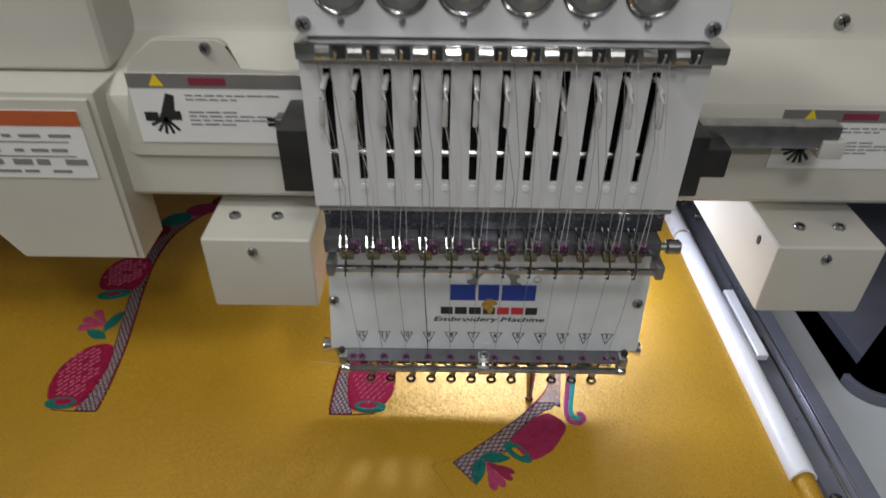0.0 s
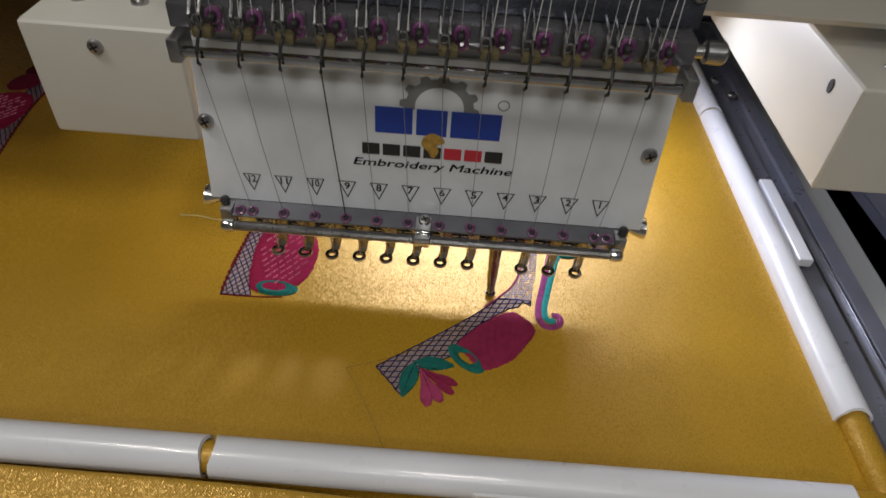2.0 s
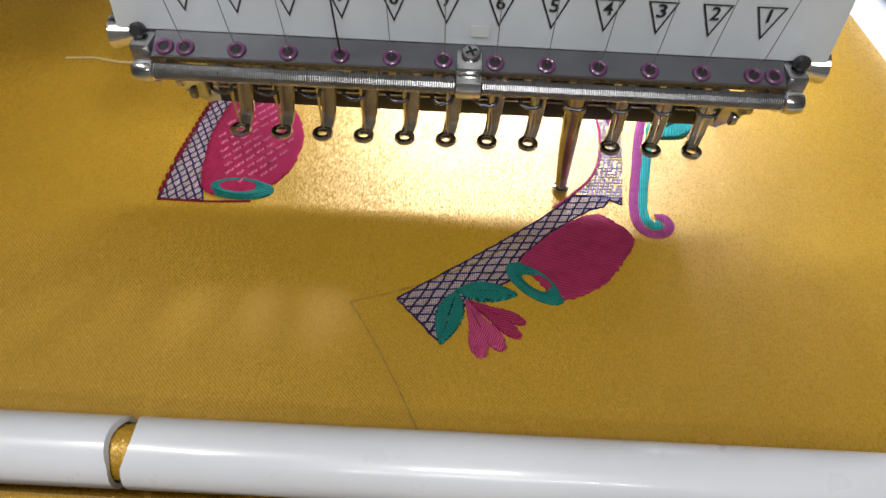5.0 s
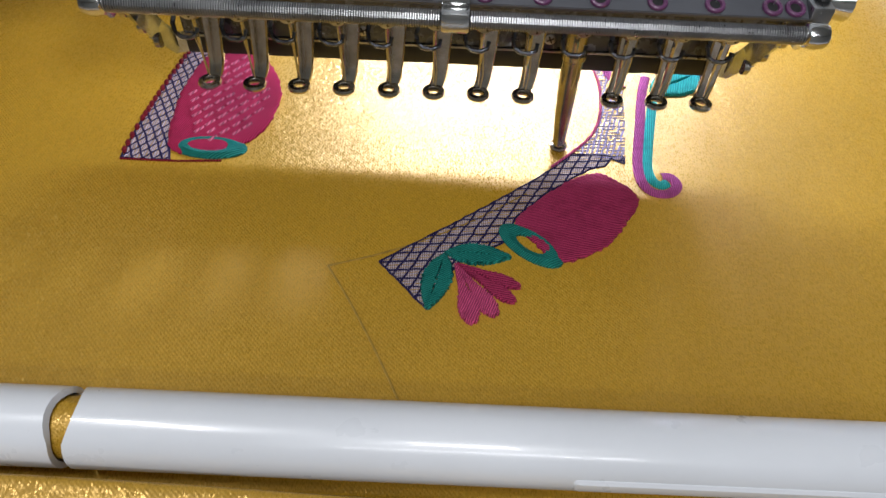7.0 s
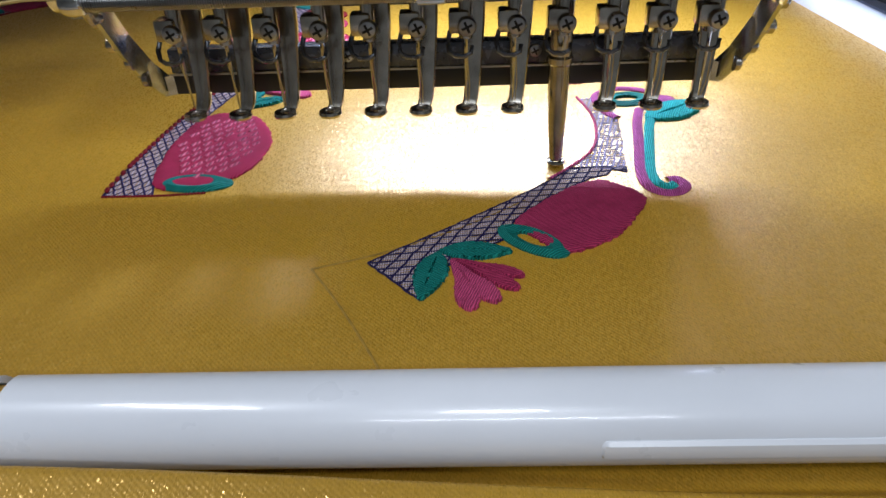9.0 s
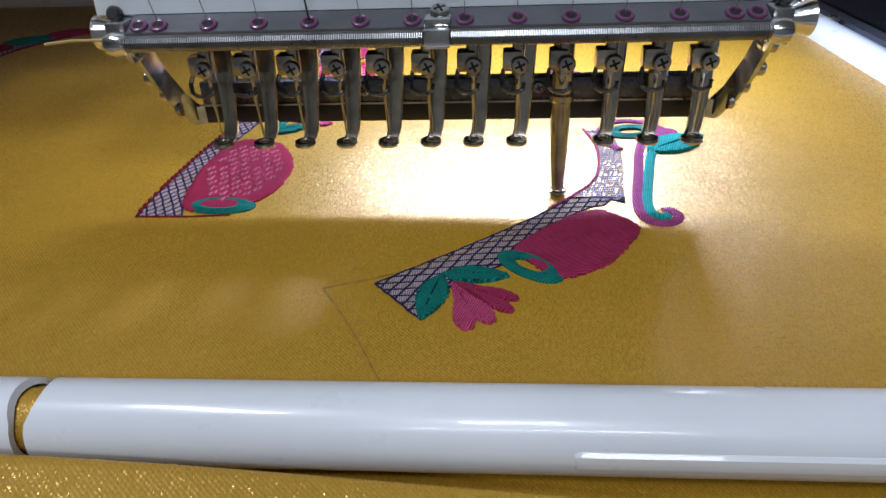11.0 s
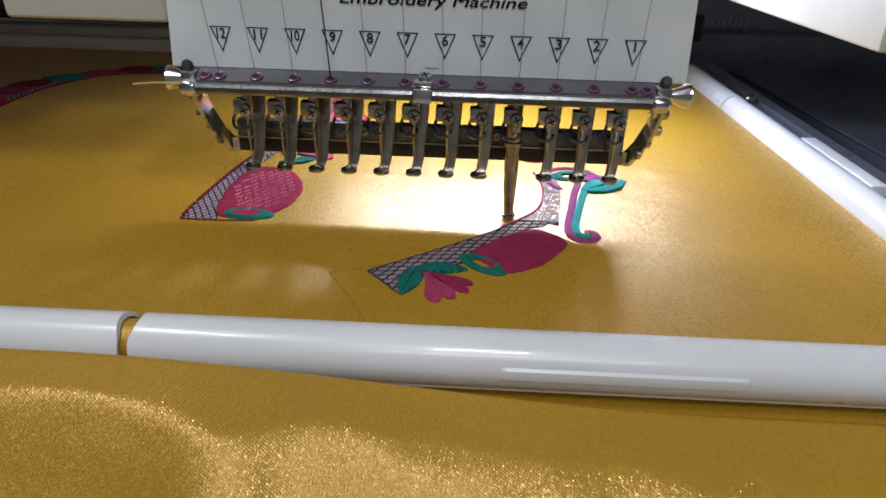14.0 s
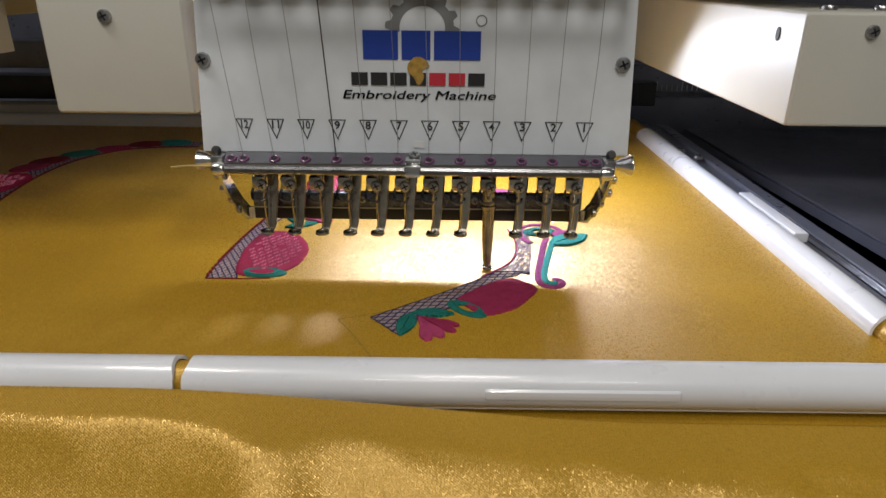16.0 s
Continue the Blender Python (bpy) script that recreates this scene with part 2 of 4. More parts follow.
def box(bm, x0, x1, y0, y1, z0, z1, bevel=0.0, seg=2):
    r = bmesh.ops.create_cube(bm, size=1.0, matrix=Matrix.Translation(((x0 + x1) / 2, (y0 + y1) / 2, (z0 + z1) / 2)) @ Matrix.Diagonal((x1 - x0, y1 - y0, z1 - z0, 1)))
    if bevel:
        edges = {e for v in r["verts"] for e in v.link_edges}
        bmesh.ops.bevel(bm, geom=list(edges), offset=bevel, segments=seg, affect="EDGES", profile=0.6)
    return bm


def boxed(*a, **k):
    return box(bmesh.new(), *a, **k)


def tube(bm, pts, r, seg=8, cap=True, radii=None):
    """A round rod along points."""
    pts = [Vector(p) for p in pts]
    rings = []
    up = Vector((0.13, 0.31, 0.94))
    for i, p in enumerate(pts):
        d = (pts[min(i + 1, len(pts) - 1)] - pts[max(i - 1, 0)]).normalized()
        a = d.cross(up)
        if a.length < 0.05:
            a = d.cross(Vector((1, 0, 0)))
        a.normalize()
        b = d.cross(a)
        rr = radii[i] if radii else r
        rings.append([bm.verts.new(p + a * (rr * math.cos(2 * math.pi * k / seg)) + b * (rr * math.sin(2 * math.pi * k / seg))) for k in range(seg)])
    for r0, r1 in zip(rings, rings[1:]):
        for k in range(seg):
            bm.faces.new((r0[k], r0[(k + 1) % seg], r1[(k + 1) % seg], r1[k]))
    if cap:
        bm.faces.new(rings[0])
        bm.faces.new(list(reversed(rings[-1])))
    return bm


def lathe(bm, profile, m, seg=20):
    """profile: (radius, height) pairs turned about the local z of the pose m."""
    rings = [[bm.verts.new(m @ Vector((r * math.cos(2 * math.pi * k / seg), r * math.sin(2 * math.pi * k / seg), h))) for k in range(seg)] for r, h in profile]
    for r0, r1 in zip(rings, rings[1:]):
        for k in range(seg):
            bm.faces.new((r0[k], r0[(k + 1) % seg], r1[(k + 1) % seg], r1[k]))
    bm.faces.new(rings[0])
    bm.faces.new(list(reversed(rings[-1])))
    return bm


def prism(bm, outline, m, depth, bevel=0.0):
    """An outline in the local xy of the pose m, made `depth` thick along local -z."""
    top = [bm.verts.new(m @ Vector((x, y, 0))) for x, y in outline]
    low = [bm.verts.new(m @ Vector((x, y, -depth))) for x, y in outline]
    f = bm.faces.new(top)
    bm.faces.new(list(reversed(low)))
    n = len(outline)
    for i in range(n):
        bm.faces.new((top[i], low[i], low[(i + 1) % n], top[(i + 1) % n]))
    if bevel:
        bmesh.ops.bevel(bm, geom=list(f.edges), offset=bevel, segments=2, affect="EDGES")
    return bm


def ring(bm, m, R, r, seg=20, sub=8, sy=1.0):
    """A torus in the local xy of m."""
    rows = []
    for i in range(seg):
        a = 2 * math.pi * i / seg
        rows.append([bm.verts.new(m @ Vector(((R + r * math.cos(b)) * math.cos(a), sy * (R + r * math.cos(b)) * math.sin(a), r * math.sin(b)))) for b in (2 * math.pi * k / sub for k in range(sub))])
    for i in range(seg):
        p, q = rows[i], rows[(i + 1) % seg]
        for k in range(sub):
            bm.faces.new((p[k], q[k], q[(k + 1) % sub], p[(k + 1) % sub]))
    return bm


FRONT = pose(0, 0, 0, 90, 0, 0)      # local x right, local y up, local z towards the viewer


def facing(x, y, z):
    return Matrix.Translation((x, y, z)) @ FRONT


def screw(parent, m, r=0.004, name="screw"):
    """A cross-head machine screw on the local xy of m."""
    bm = bmesh.new()
    lathe(bm, [(r, 0), (r, r * 0.35), (r * 0.85, r * 0.6), (r * 0.35, r * 0.72)], m, 16)
    s = part(name, bm, STEEL, parent)
    bm = bmesh.new()
    for a in (0, 90):
        c = m @ pose(0, 0, r * 0.74, 0, 0, a + 25)
        prism(bm, [(-r * 0.6, -r * 0.13), (r * 0.6, -r * 0.13), (r * 0.6, r * 0.13), (-r * 0.6, r * 0.13)], c, r * 0.2)
    part("cross_slot", bm, DARK, s)
    return s


def spline(pts, closed=True, per=6):
    """Smooth points through the given ones."""
    out, n = [], len(pts)
    rng = range(n if closed else n - 1)
    for i in rng:
        p = [Vector((*pts[j % n], 0)) if closed else Vector((*pts[max(0, min(n - 1, j))], 0)) for j in (i - 1, i, i + 1, i + 2)]
        for k in range(per):
            t = k / per
            q = 0.5 * ((2 * p[1]) + (p[2] - p[0]) * t + (2 * p[0] - 5 * p[1] + 4 * p[2] - p[3]) * t * t + (3 * p[1] - p[0] - 3 * p[2] + p[3]) * t ** 3)
            out.append((q.x, q.y))
    if not closed:
        out.append(tuple(pts[-1]))
    return out


def letters(text, m, width, height, mat, parent, name, shear=0.0, bold=0.0):
    """Built-in lettering as a thin mesh, stretched to width x height and centred on m."""
    c = bpy.data.curves.new(name, "FONT")
    c.body, c.shear, c.offset, c.resolution_u = text, shear, bold, 3
    c.extrude = 0.0
    tmp = bpy.data.objects.new(name, c)
    scene.collection.objects.link(tmp)
    bpy.context.view_layer.update()
    me = bpy.data.meshes.new_from_object(tmp.evaluated_get(bpy.context.evaluated_depsgraph_get()))
    bpy.data.objects.remove(tmp)
    co = np.array([v.co[:2] for v in me.vertices])
    lo, hi = co.min(0), co.max(0)
    s = (width / (hi[0] - lo[0]) if width else height / (hi[1] - lo[1]), height / (hi[1] - lo[1]))
    for v in me.vertices:
        v.co = m @ Vector(((v.co.x - (lo[0] + hi[0]) / 2) * s[0], (v.co.y - (lo[1] + hi[1]) / 2) * s[1], 0))
    me.materials.clear()
    me.materials.append(mat)
    ob = new(name, me)
    ob.parent = host(parent)
    return ob

# ---- the room ----
def slab(name, label, mat, *b):
    return tagged(finish(name, boxed(*b), mat, None, label), kind="structure")


slab("floor", "grey tiled workshop floor", FLOOR, -3.2, 3.2, -3.2, 3.2, -0.98, -0.88)
slab("ceiling", "plain off-white ceiling", WALL, -3.2, 3.2, -3.2, 3.2, 1.8, 1.9)
slab("wall_north", "plain off-white wall", WALL, -3.2, 3.2, 3.2, 3.3, -0.98, 1.9)
slab("wall_south", "plain off-white wall", WALL, -3.2, 3.2, -3.3, -3.2, -0.98, 1.9)
slab("wall_east", "plain off-white wall", WALL, 3.2, 3.3, -3.2, 3.2, -0.98, 1.9)
slab("wall_west", "plain off-white wall", WALL, -3.3, -3.2, -3.2, 3.2, -0.98, 1.9)

# ---- machine table ----
table = thing("machine_table", "grey-blue laminate machine table under the embroidery frame", "table")
part("tabletop", boxed(-1.3, 1.0, -0.20, 1.1, -0.085, -0.052, 0.004), TABLE, table)
for lx in (-1.2, 0.9):
    for ly in (-0.14, 1.0):
        part("leg", boxed(lx - 0.03, lx + 0.03, ly - 0.03, ly + 0.03, -0.88, -0.085, 0.004), SLATE, table, "dark steel leg")

# dark vinyl panel with one rounded corner
bm = bmesh.new()
corner = [(0.388 + 0.035 - 0.035 * math.sin(a), 0.037 + 0.035 - 0.035 * math.cos(a)) for a in (math.pi / 2 * k / 8 for k in range(9))]
prism(bm, corner[::-1] + [(0.388, 0.66), (1.0, 0.66), (1.0, 0.037)], pose(0, 0, -0.036), 0.0155, 0.003)
tagged(finish("table_cover", bm, NAVY), "dark navy vinyl cover lying on the machine table", "table cover")

# pantograph rail beside the cloth
rail = thing("side_rail", "slate grey metal rail running beside the embroidery frame", "rail")
bm = bmesh.new()
prism(bm, [(0.2775, -0.052), (0.329, -0.052), (0.329, -0.012), (0.324, -0.006), (0.310, -0.005), (0.309, -0.008), (0.297, -0.008), (0.296, -0.0045), (0.281, -0.0045), (0.2775, -0.010)], Matrix.Translation((0, -0.198, 0)) @ FRONT, 0.698, 0)
part("profile", bm, SLATE, rail)
part("slide_strip", boxed(0.2972, 0.2995, -0.198, 0.09, -0.0078, -0.0052, 0.0006), CHROME, rail, "thin bright steel strip")
part("slide_strip", boxed(0.3072, 0.3088, -0.198, 0.14, -0.0078, -0.0054, 0.0005), CHROME, rail, "thin bright steel strip")
for sx, sy in ((0.286, -0.099), (0.290, 0.345), (0.300, 0.315)):
    screw(rail, pose(sx, sy, -0.0045), 0.0055)
tagged(finish("floor_strip", boxed(0.332, 0.347, -0.198, 0.095, -0.052, -0.046, 0.001), PALE), "pale greenish strip along the metal rail", "strip")

# rails behind the cloth
back = thing("rear_rail", "light grey metal rail behind the cloth", "rail")
part("profile", boxed(-1.25, 0.236, 0.452, 0.480, -0.052, 0.021, 0.003), GREYBAR, back)
part("black_channel", boxed(-1.25, 0.30, 0.490, 0.520, 0.021, 0.052, 0.002), BLACK, back)
part("upper_profile", boxed(-1.25, -0.20, 0.470, 0.500, 0.064, 0.098, 0.004), SLATE, back, "blue-grey upper profile")
part("bracket", boxed(-0.62, -0.60, 0.482, 0.52, -0.052, 0.100, 0.002), SLATE, back)
scale_bar = thing("ruler_rail", "black metal rail with white ruler marks", "ruler")
part("bar", boxed(0.30, 0.98, 0.62, 0.66, -0.052, 0.012, 0.002), SLATE, scale_bar)
part("upper_plate", boxed(0.30, 0.98, 0.66, 0.69, -0.052, 0.055, 0.002), SLATE, scale_bar)
for i in range(14):
    h = 0.014 if i % 5 == 0 else 0.009
    part("tick_mark", boxed(0.312 + i * 0.008, 0.3133 + i * 0.008, 0.6585, 0.6597, 0.016, 0.016 + h), STICKER, scale_bar)
tagged(finish("machine_back_panel", boxed(-1.25, 1.0, 0.86, 0.90, -0.052, 0.75, 0.004), SLATE), "dark slate panel behind the machine", "panel")

# ---- machine beam ----
beam = thing("machine_beam", "cream painted beam carrying the embroidery head", "machine beam")
housing = [(0.058, 0.180), (0.055, 0.184), (0.055, 0.262), (0.057, 0.267), (0.062, 0.270), (0.124, 0.287), (0.132, 0.291), (0.136, 0.299), (0.136, 0.62), (0.40, 0.62), (0.40, 0.180)]
bm = bmesh.new()
prism(bm, housing, Matrix.Translation((0.75, 0, 0)) @ Matrix(((0, 0, 1, 0), (1, 0, 0, 0), (0, 1, 0, 0), (0, 0, 0, 1))), 1.5)
part("housing", bm, CREAM, beam)
screw(beam, pose(0.288, 0.1355, 0.305, 90, 0, 0), 0.006)
lp = part("label_plate", prism(bmesh.new(), [(-0.2795, 0.224), (-0.2765, 0.220), (-0.272, 0.219), (-0.128, 0.219), (-0.128, 0.290), (-0.1825, 0.290), (-0.1885, 0.3075), (-0.1915, 0.3115), (-0.196, 0.3130), (-0.237, 0.3130), (-0.242, 0.3112), (-0.2585, 0.2975), (-0.2625, 0.293), (-0.2640, 0.287)], facing(0, 0.0505, 0), 0.0043, 0.0015), CREAM, beam, "raised cream plate with cut corners")
screw(lp, facing(-0.2035, 0.0505, 0.3065), 0.0042)


def warning_label(parent, x0, x1, z0, z1, y):
    """A white notice with a grey band, a warning triangle, a pictogram and unreadable lines."""
    s = part("warning_label", boxed(x0, x1, y - 0.0008, y, z0, z1), STICKER, parent, "white safety label with grey band")
    h = z1 - z0
    part("band", boxed(x0, x1, y - 0.0012, y - 0.0008, z1 - 0.2 * h, z1), STRIP_GREY, s, "dark grey band")
    part("red_bar", boxed(x0 + 0.045, x0 + 0.072, y - 0.0015, y - 0.0012, z1 - 0.155 * h, z1 - 0.05 * h), MAROON, s, "maroon bar")
    part("triangle", prism(bmesh.new(), [(-0.0055, -0.004), (0.0055, -0.004), (0, 0.0055)], facing(x0 + 0.021, y - 0.0013, z1 - 0.1 * h), 0.0003), YELLOW, s, "yellow warning triangle")
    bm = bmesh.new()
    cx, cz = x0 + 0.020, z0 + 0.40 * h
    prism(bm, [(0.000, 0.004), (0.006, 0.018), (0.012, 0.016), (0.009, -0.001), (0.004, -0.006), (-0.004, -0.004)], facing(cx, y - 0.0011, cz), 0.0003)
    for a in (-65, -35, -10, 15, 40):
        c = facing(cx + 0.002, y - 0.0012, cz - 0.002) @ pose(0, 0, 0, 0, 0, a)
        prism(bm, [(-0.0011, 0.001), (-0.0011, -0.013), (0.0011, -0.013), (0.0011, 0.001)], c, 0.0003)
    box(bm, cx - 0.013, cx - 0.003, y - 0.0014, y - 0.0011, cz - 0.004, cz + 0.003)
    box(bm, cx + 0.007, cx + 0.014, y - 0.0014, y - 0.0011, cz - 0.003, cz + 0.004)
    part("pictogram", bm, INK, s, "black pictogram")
    rng = random.Random(4)
    for i, zz in enumerate((0.70, 0.64, 0.46, 0.40, 0.34, 0.28)):
        x = x0 + 0.040
        while x < x1 - 0.008:
            w = rng.uniform(0.004, 0.012)
            if x + w > x0 + 0.05 + (0.07 if i in (0, 3, 4) else 0.03):
                break
            part("text_bar", boxed(x, x + w, y - 0.0012, y - 0.0009, z0 + zz * h - 0.0005, z0 + zz * h + 0.0005), GREY_INK, s)
            x += w + 0.0018
    for zz in (0.36, 0.29):
        part("bold_bar", boxed(x0 + 0.098, x0 + 0.112, y - 0.0013, y - 0.0009, z0 + zz * h - 0.0014, z0 + zz * h + 0.0014), INK, s)
    return s


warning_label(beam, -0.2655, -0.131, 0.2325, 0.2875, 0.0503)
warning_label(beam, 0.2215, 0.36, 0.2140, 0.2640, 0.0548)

# slide rail and black end blocks that the head runs on
slide = thing("head_slide", "grey steel slide rail with black end blocks behind the head", "slide rail")
part("slide_bar", boxed(-0.155, 0.250, 0.022, 0.036, 0.2475, 0.2655, 0.002), STEEL, slide)
part("slide_step", boxed(0.238, 0.256, 0.020, 0.0495, 0.240, 0.2545, 0.002), GREYBAR, slide)
part("end_block", boxed(-0.1485, -0.10, -0.002, 0.05, 0.2205, 0.269, 0.002), BLACK, slide)
bm = bmesh.new()
box(bm, 0.10, 0.1475, -0.002, 0.05, 0.2205, 0.268, 0.002)
box(bm, 0.1475, 0.166, 0.002, 0.045, 0.234, 0.2565, 0.002)
part("end_block", bm, BLACK, slide)

# ---- the next head's arm, at the side ----
arm = thing("side_arm_housing", "tall cream painted machine arm with an orange-banded label", "machine arm")
part("lower_case", prism(bmesh.new(), [(-0.2875, 0.1275), (-0.2875, 0.276), (-0.62, 0.276), (-0.62, 0.262), (-0.452, 0.250), (-0.388, 0.1275)], facing(0, 0.035, 0), 0.047, 0.004), CREAM, arm)
part("upper_case", boxed(-0.62, -0.2885, 0.076, 0.30, 0.2765, 0.64, 0.008, 3), CREAM, arm)
part("neck", boxed(-0.400, -0.300, 0.0825, 0.30, 0.150, 0.276, 0.003), CREAM_DARK, arm)
st = part("machine_label", boxed(-0.46, -0.3005, 0.0340, 0.0348, 0.2085, 0.2645), STICKER, arm, "white label with an orange band")
part("orange_band", boxed(-0.46, -0.3005, 0.0335, 0.0339, 0.2525, 0.2645), ORANGE, st)
rng = random.Random(9)
for zz, hh in ((0.2445, 0.0012), (0.2395, 0.0004), (0.2325, 0.0012), (0.2275, 0.0004), (0.2225, 0.0024), (0.2145, 0.0011)):
    x = -0.455
    while x < -0.318:
        w = rng.uniform(0.006, 0.02)
        part("text_bar", boxed(x, min(x + w, -0.305), 0.0335, 0.0339, zz - hh, zz + hh), GREY_INK, st)
        x += w + (0.0 if hh < 0.0005 else rng.uniform(0.002, 0.012))


def cover_box(label, x0, x1, y0, z0, z1, screws, front, hole=None):
    b = thing("drive_cover", label, "cover box", group="drive covers under the beam")
    shell = part("shell", boxed(x0, x1, y0, 0.44, z0, z1, 0.0035, 3), CREAM, b)
    for sx, sy in screws:
        screw(b, pose(sx, sy, z1), 0.0048)
    screw(b, facing(front[0], y0, front[1]), 0.0042)
    if hole:
        bm = bmesh.new()
        lathe(bm, [(0.0026, 0), (0.0026, 0.0006)], Matrix.Translation(hole) @ pose(0, 0, 0, 0, -90, 0) @ Matrix.Diagonal((1.7, 1, 1, 1)), 16)
        part("slot_hole", bm, DARK, shell, "dark oval hole")
    return b


cover_box("cream painted metal cover box beside the head, under the beam", -0.2255, -0.138, 0.0125, 0.0975, 0.1675, ((-0.2053, 0.0445), (-0.1704, 0.0445)), (-0.185, 0.1557))
cover_box("cream painted long cover box lit by the sewing lamp", 0.2345, 0.322, 0.0180, 0.0935, 0.1625, ((0.262, 0.046), (0.2953, 0.046)), (0.2757, 0.1515), (0.2343, 0.049, 0.1475))

# ---- embroidery head ----
P = 0.018                                   # needle spacing
NX = [(6.5 - k) * P for k in range(1, 13)]  # needle 1 is at the right
FEET = 0.0020                               # the feet stand a little to the side of the marks
head = thing("embroidery_head", "white and chrome twelve-needle embroidery head above gold cloth", "embroidery head")
face = part("face_plate", prism(bmesh.new(), [(-0.1245, 0.0825), (0.1262, 0.0825), (0.1215, 0.181), (-0.1185, 0.181)], facing(0, -0.0205, 0), 0.0025, 0.0006), PLATE, head, "white face plate with printed marks")
part("needle_case", boxed(-0.113, 0.113, -0.0178, 0.030, 0.088, 0.2265, 0.002), WHITE, head)
part("head_arm", boxed(-0.085, 0.085, 0.0302, 0.0548, 0.170, 0.42, 0.003), CREAM, head)
for sx in (-0.1178, 0.1173):
    screw(face, facing(sx, -0.0206, 0.1352), 0.0042)

F = -0.0208      # printed layer
# half cog wheel
bm = bmesh.new()
cog = []
for i in range(41):
    a = math.pi * (-0.06 + 1.12 * i / 40)
    r = 0.0205 if (i // 3) % 2 == 0 else 0.0175
    cog.append((r * math.cos(a), r * math.sin(a) * 0.9))
inner = [(0.0125 * math.cos(a), 0.0125 * math.sin(a) * 0.9) for a in (math.pi * (-0.06 + 1.12 * i / 40) for i in range(41))]
m0 = facing(0.005, F, 0.1535)
vo = [bm.verts.new(m0 @ Vector((x, y, 0))) for x, y in cog]
vi = [bm.verts.new(m0 @ Vector((x, y, 0))) for x, y in inner]
for i in range(40):
    bm.faces.new((vo[i], vo[i + 1], vi[i + 1], vi[i]))
part("cog_mark", bm, GREY_INK, face, "grey half cog mark")
# maker's marks as plain blocks
for x0, x1 in ((-0.0280, -0.0085), (-0.0065, 0.0095), (0.0115, 0.0375)):
    o = spline([(x0, 0.1365), (x0, 0.1520), (x1, 0.1520), (x1, 0.1365)], per=1)
    part("blue_block", prism(bmesh.new(), o, facing(0, F - 0.0003, 0), 0.0002), BLUE_INK, face, "plain blue printed block")
for i, x0 in enumerate((-0.0351, -0.0241, -0.0131, -0.0021, 0.0089, 0.0199, 0.0309)):
    part("small_block", boxed(x0, x0 + 0.0093, F - 0.0005, F - 0.0002, 0.1224, 0.1294), RED_INK if i in (4, 5) else INK, face, "plain red printed block" if i in (4, 5) else "plain black printed block")
ringbm = ring(bmesh.new(), facing(0.0375, F, 0.1575), 0.0028, 0.0003, 20, 6)
part("ring_mark", ringbm, GREY_INK, face)
part("stain", prism(bmesh.new(), spline([(-0.003, 0.134), (0.001, 0.138), (0.006, 0.137), (0.009, 0.133), (0.005, 0.131), (0.006, 0.127), (0.003, 0.1225), (0.000, 0.127), (-0.003, 0.130)], per=4), facing(0, F - 0.0006, 0), 0.0002), OCHRE, face, "ochre smudge")
for dx, dy in ((-0.00016, 0), (0.00016, 0.00012), (0, -0.00012)):
    letters("Embroidery Machine", facing(0.0033 + dx, F - 0.0003 - abs(dx), 0.1163 + dy), 0.087, 0.0062, INK, face, "lettering", 0.2)
for k in range(1, 13):
    x = 0.0004 + (6.5 - k) * 0.01792
    bm = bmesh.new()
    m = facing(x, F - 0.0002, 0.0985)
    o = [(-0.0052, 0.0040), (0.0052, 0.0040), (0, -0.0080)]
    i_ = [(-0.0043, 0.0035), (0.0043, 0.0035), (0, -0.0066)]
    a = [bm.verts.new(m @ Vector((*q, 0))) for q in o]
    b = [bm.verts.new(m @ Vector((*q, 0))) for q in i_]
    for j in range(3):
        bm.faces.new((a[j], a[(j + 1) % 3], b[(j + 1) % 3], b[j]))
    tri_ = part("needle_mark", bm, INK, face, "black triangle with number %d" % k)
    letters(str(k), facing(x, F - 0.0003, 0.0993), None if k == 1 else (0.0042 if k > 9 else 0.0031), 0.0048, INK, tri_, "number", 0, 0.018)
part("small_sticker", boxed(0.0, 0.0062, F - 0.0004, F - 0.0001, 0.0865, 0.0905), STICKER, face)

# thread eyelet strip under the plate
strip_m = pose(0, -0.0262, 0.0805, 24, 0, 0)
strip = part("eyelet_strip", prism(bmesh.new(), [(-0.1105, -0.0046), (0.1105, -0.0046), (0.1105, 0.0060), (-0.1105, 0.0060)], strip_m, 0.0015, 0.0003), STRIP_STEEL, head, "steel strip with purple eyelets")
for x in NX + [-0.1062, 0.1062]:
    e = part("eyelet", ring(bmesh.new(), strip_m @ pose(x, -0.001, 0.0004), 0.0025, 0.0008, 16, 8), PURPLE, strip, "purple ceramic eyelet")
    bm = bmesh.new()
    lathe(bm, [(0.0017, 0), (0.0017, 0.0004)], strip_m @ pose(x, -0.001, 0.0001), 12)
    part("hole", bm, DARK, e)
part("lower_lip", boxed(-0.108, 0.108, -0.0205, -0.0188, 0.0700, 0.0800, 0.0004), SMOKED, head)
part("rear_plate", boxed(-0.110, 0.110, 0.022, 0.030, 0.0640, 0.0880, 0.0005), SMOKED, head)
part("lamp_side_plate", boxed(-0.0760, -0.0735, 0.0700, 0.200, 0.0960, 0.1690, 0.0008), CREAM, head)
# unseen plate and stem, added to shape the sewing lamps' shadow on the cloth
part("added_light_block", boxed(-0.046, 0.124, 0.0475, 0.0500, 0.0535, 0.1000, 0.0008), SMOKED, head)
part("added_block_stem", boxed(-0.020, 0.094, 0.0303, 0.0474, 0.0930, 0.1000, 0.0008), SMOKED, head)
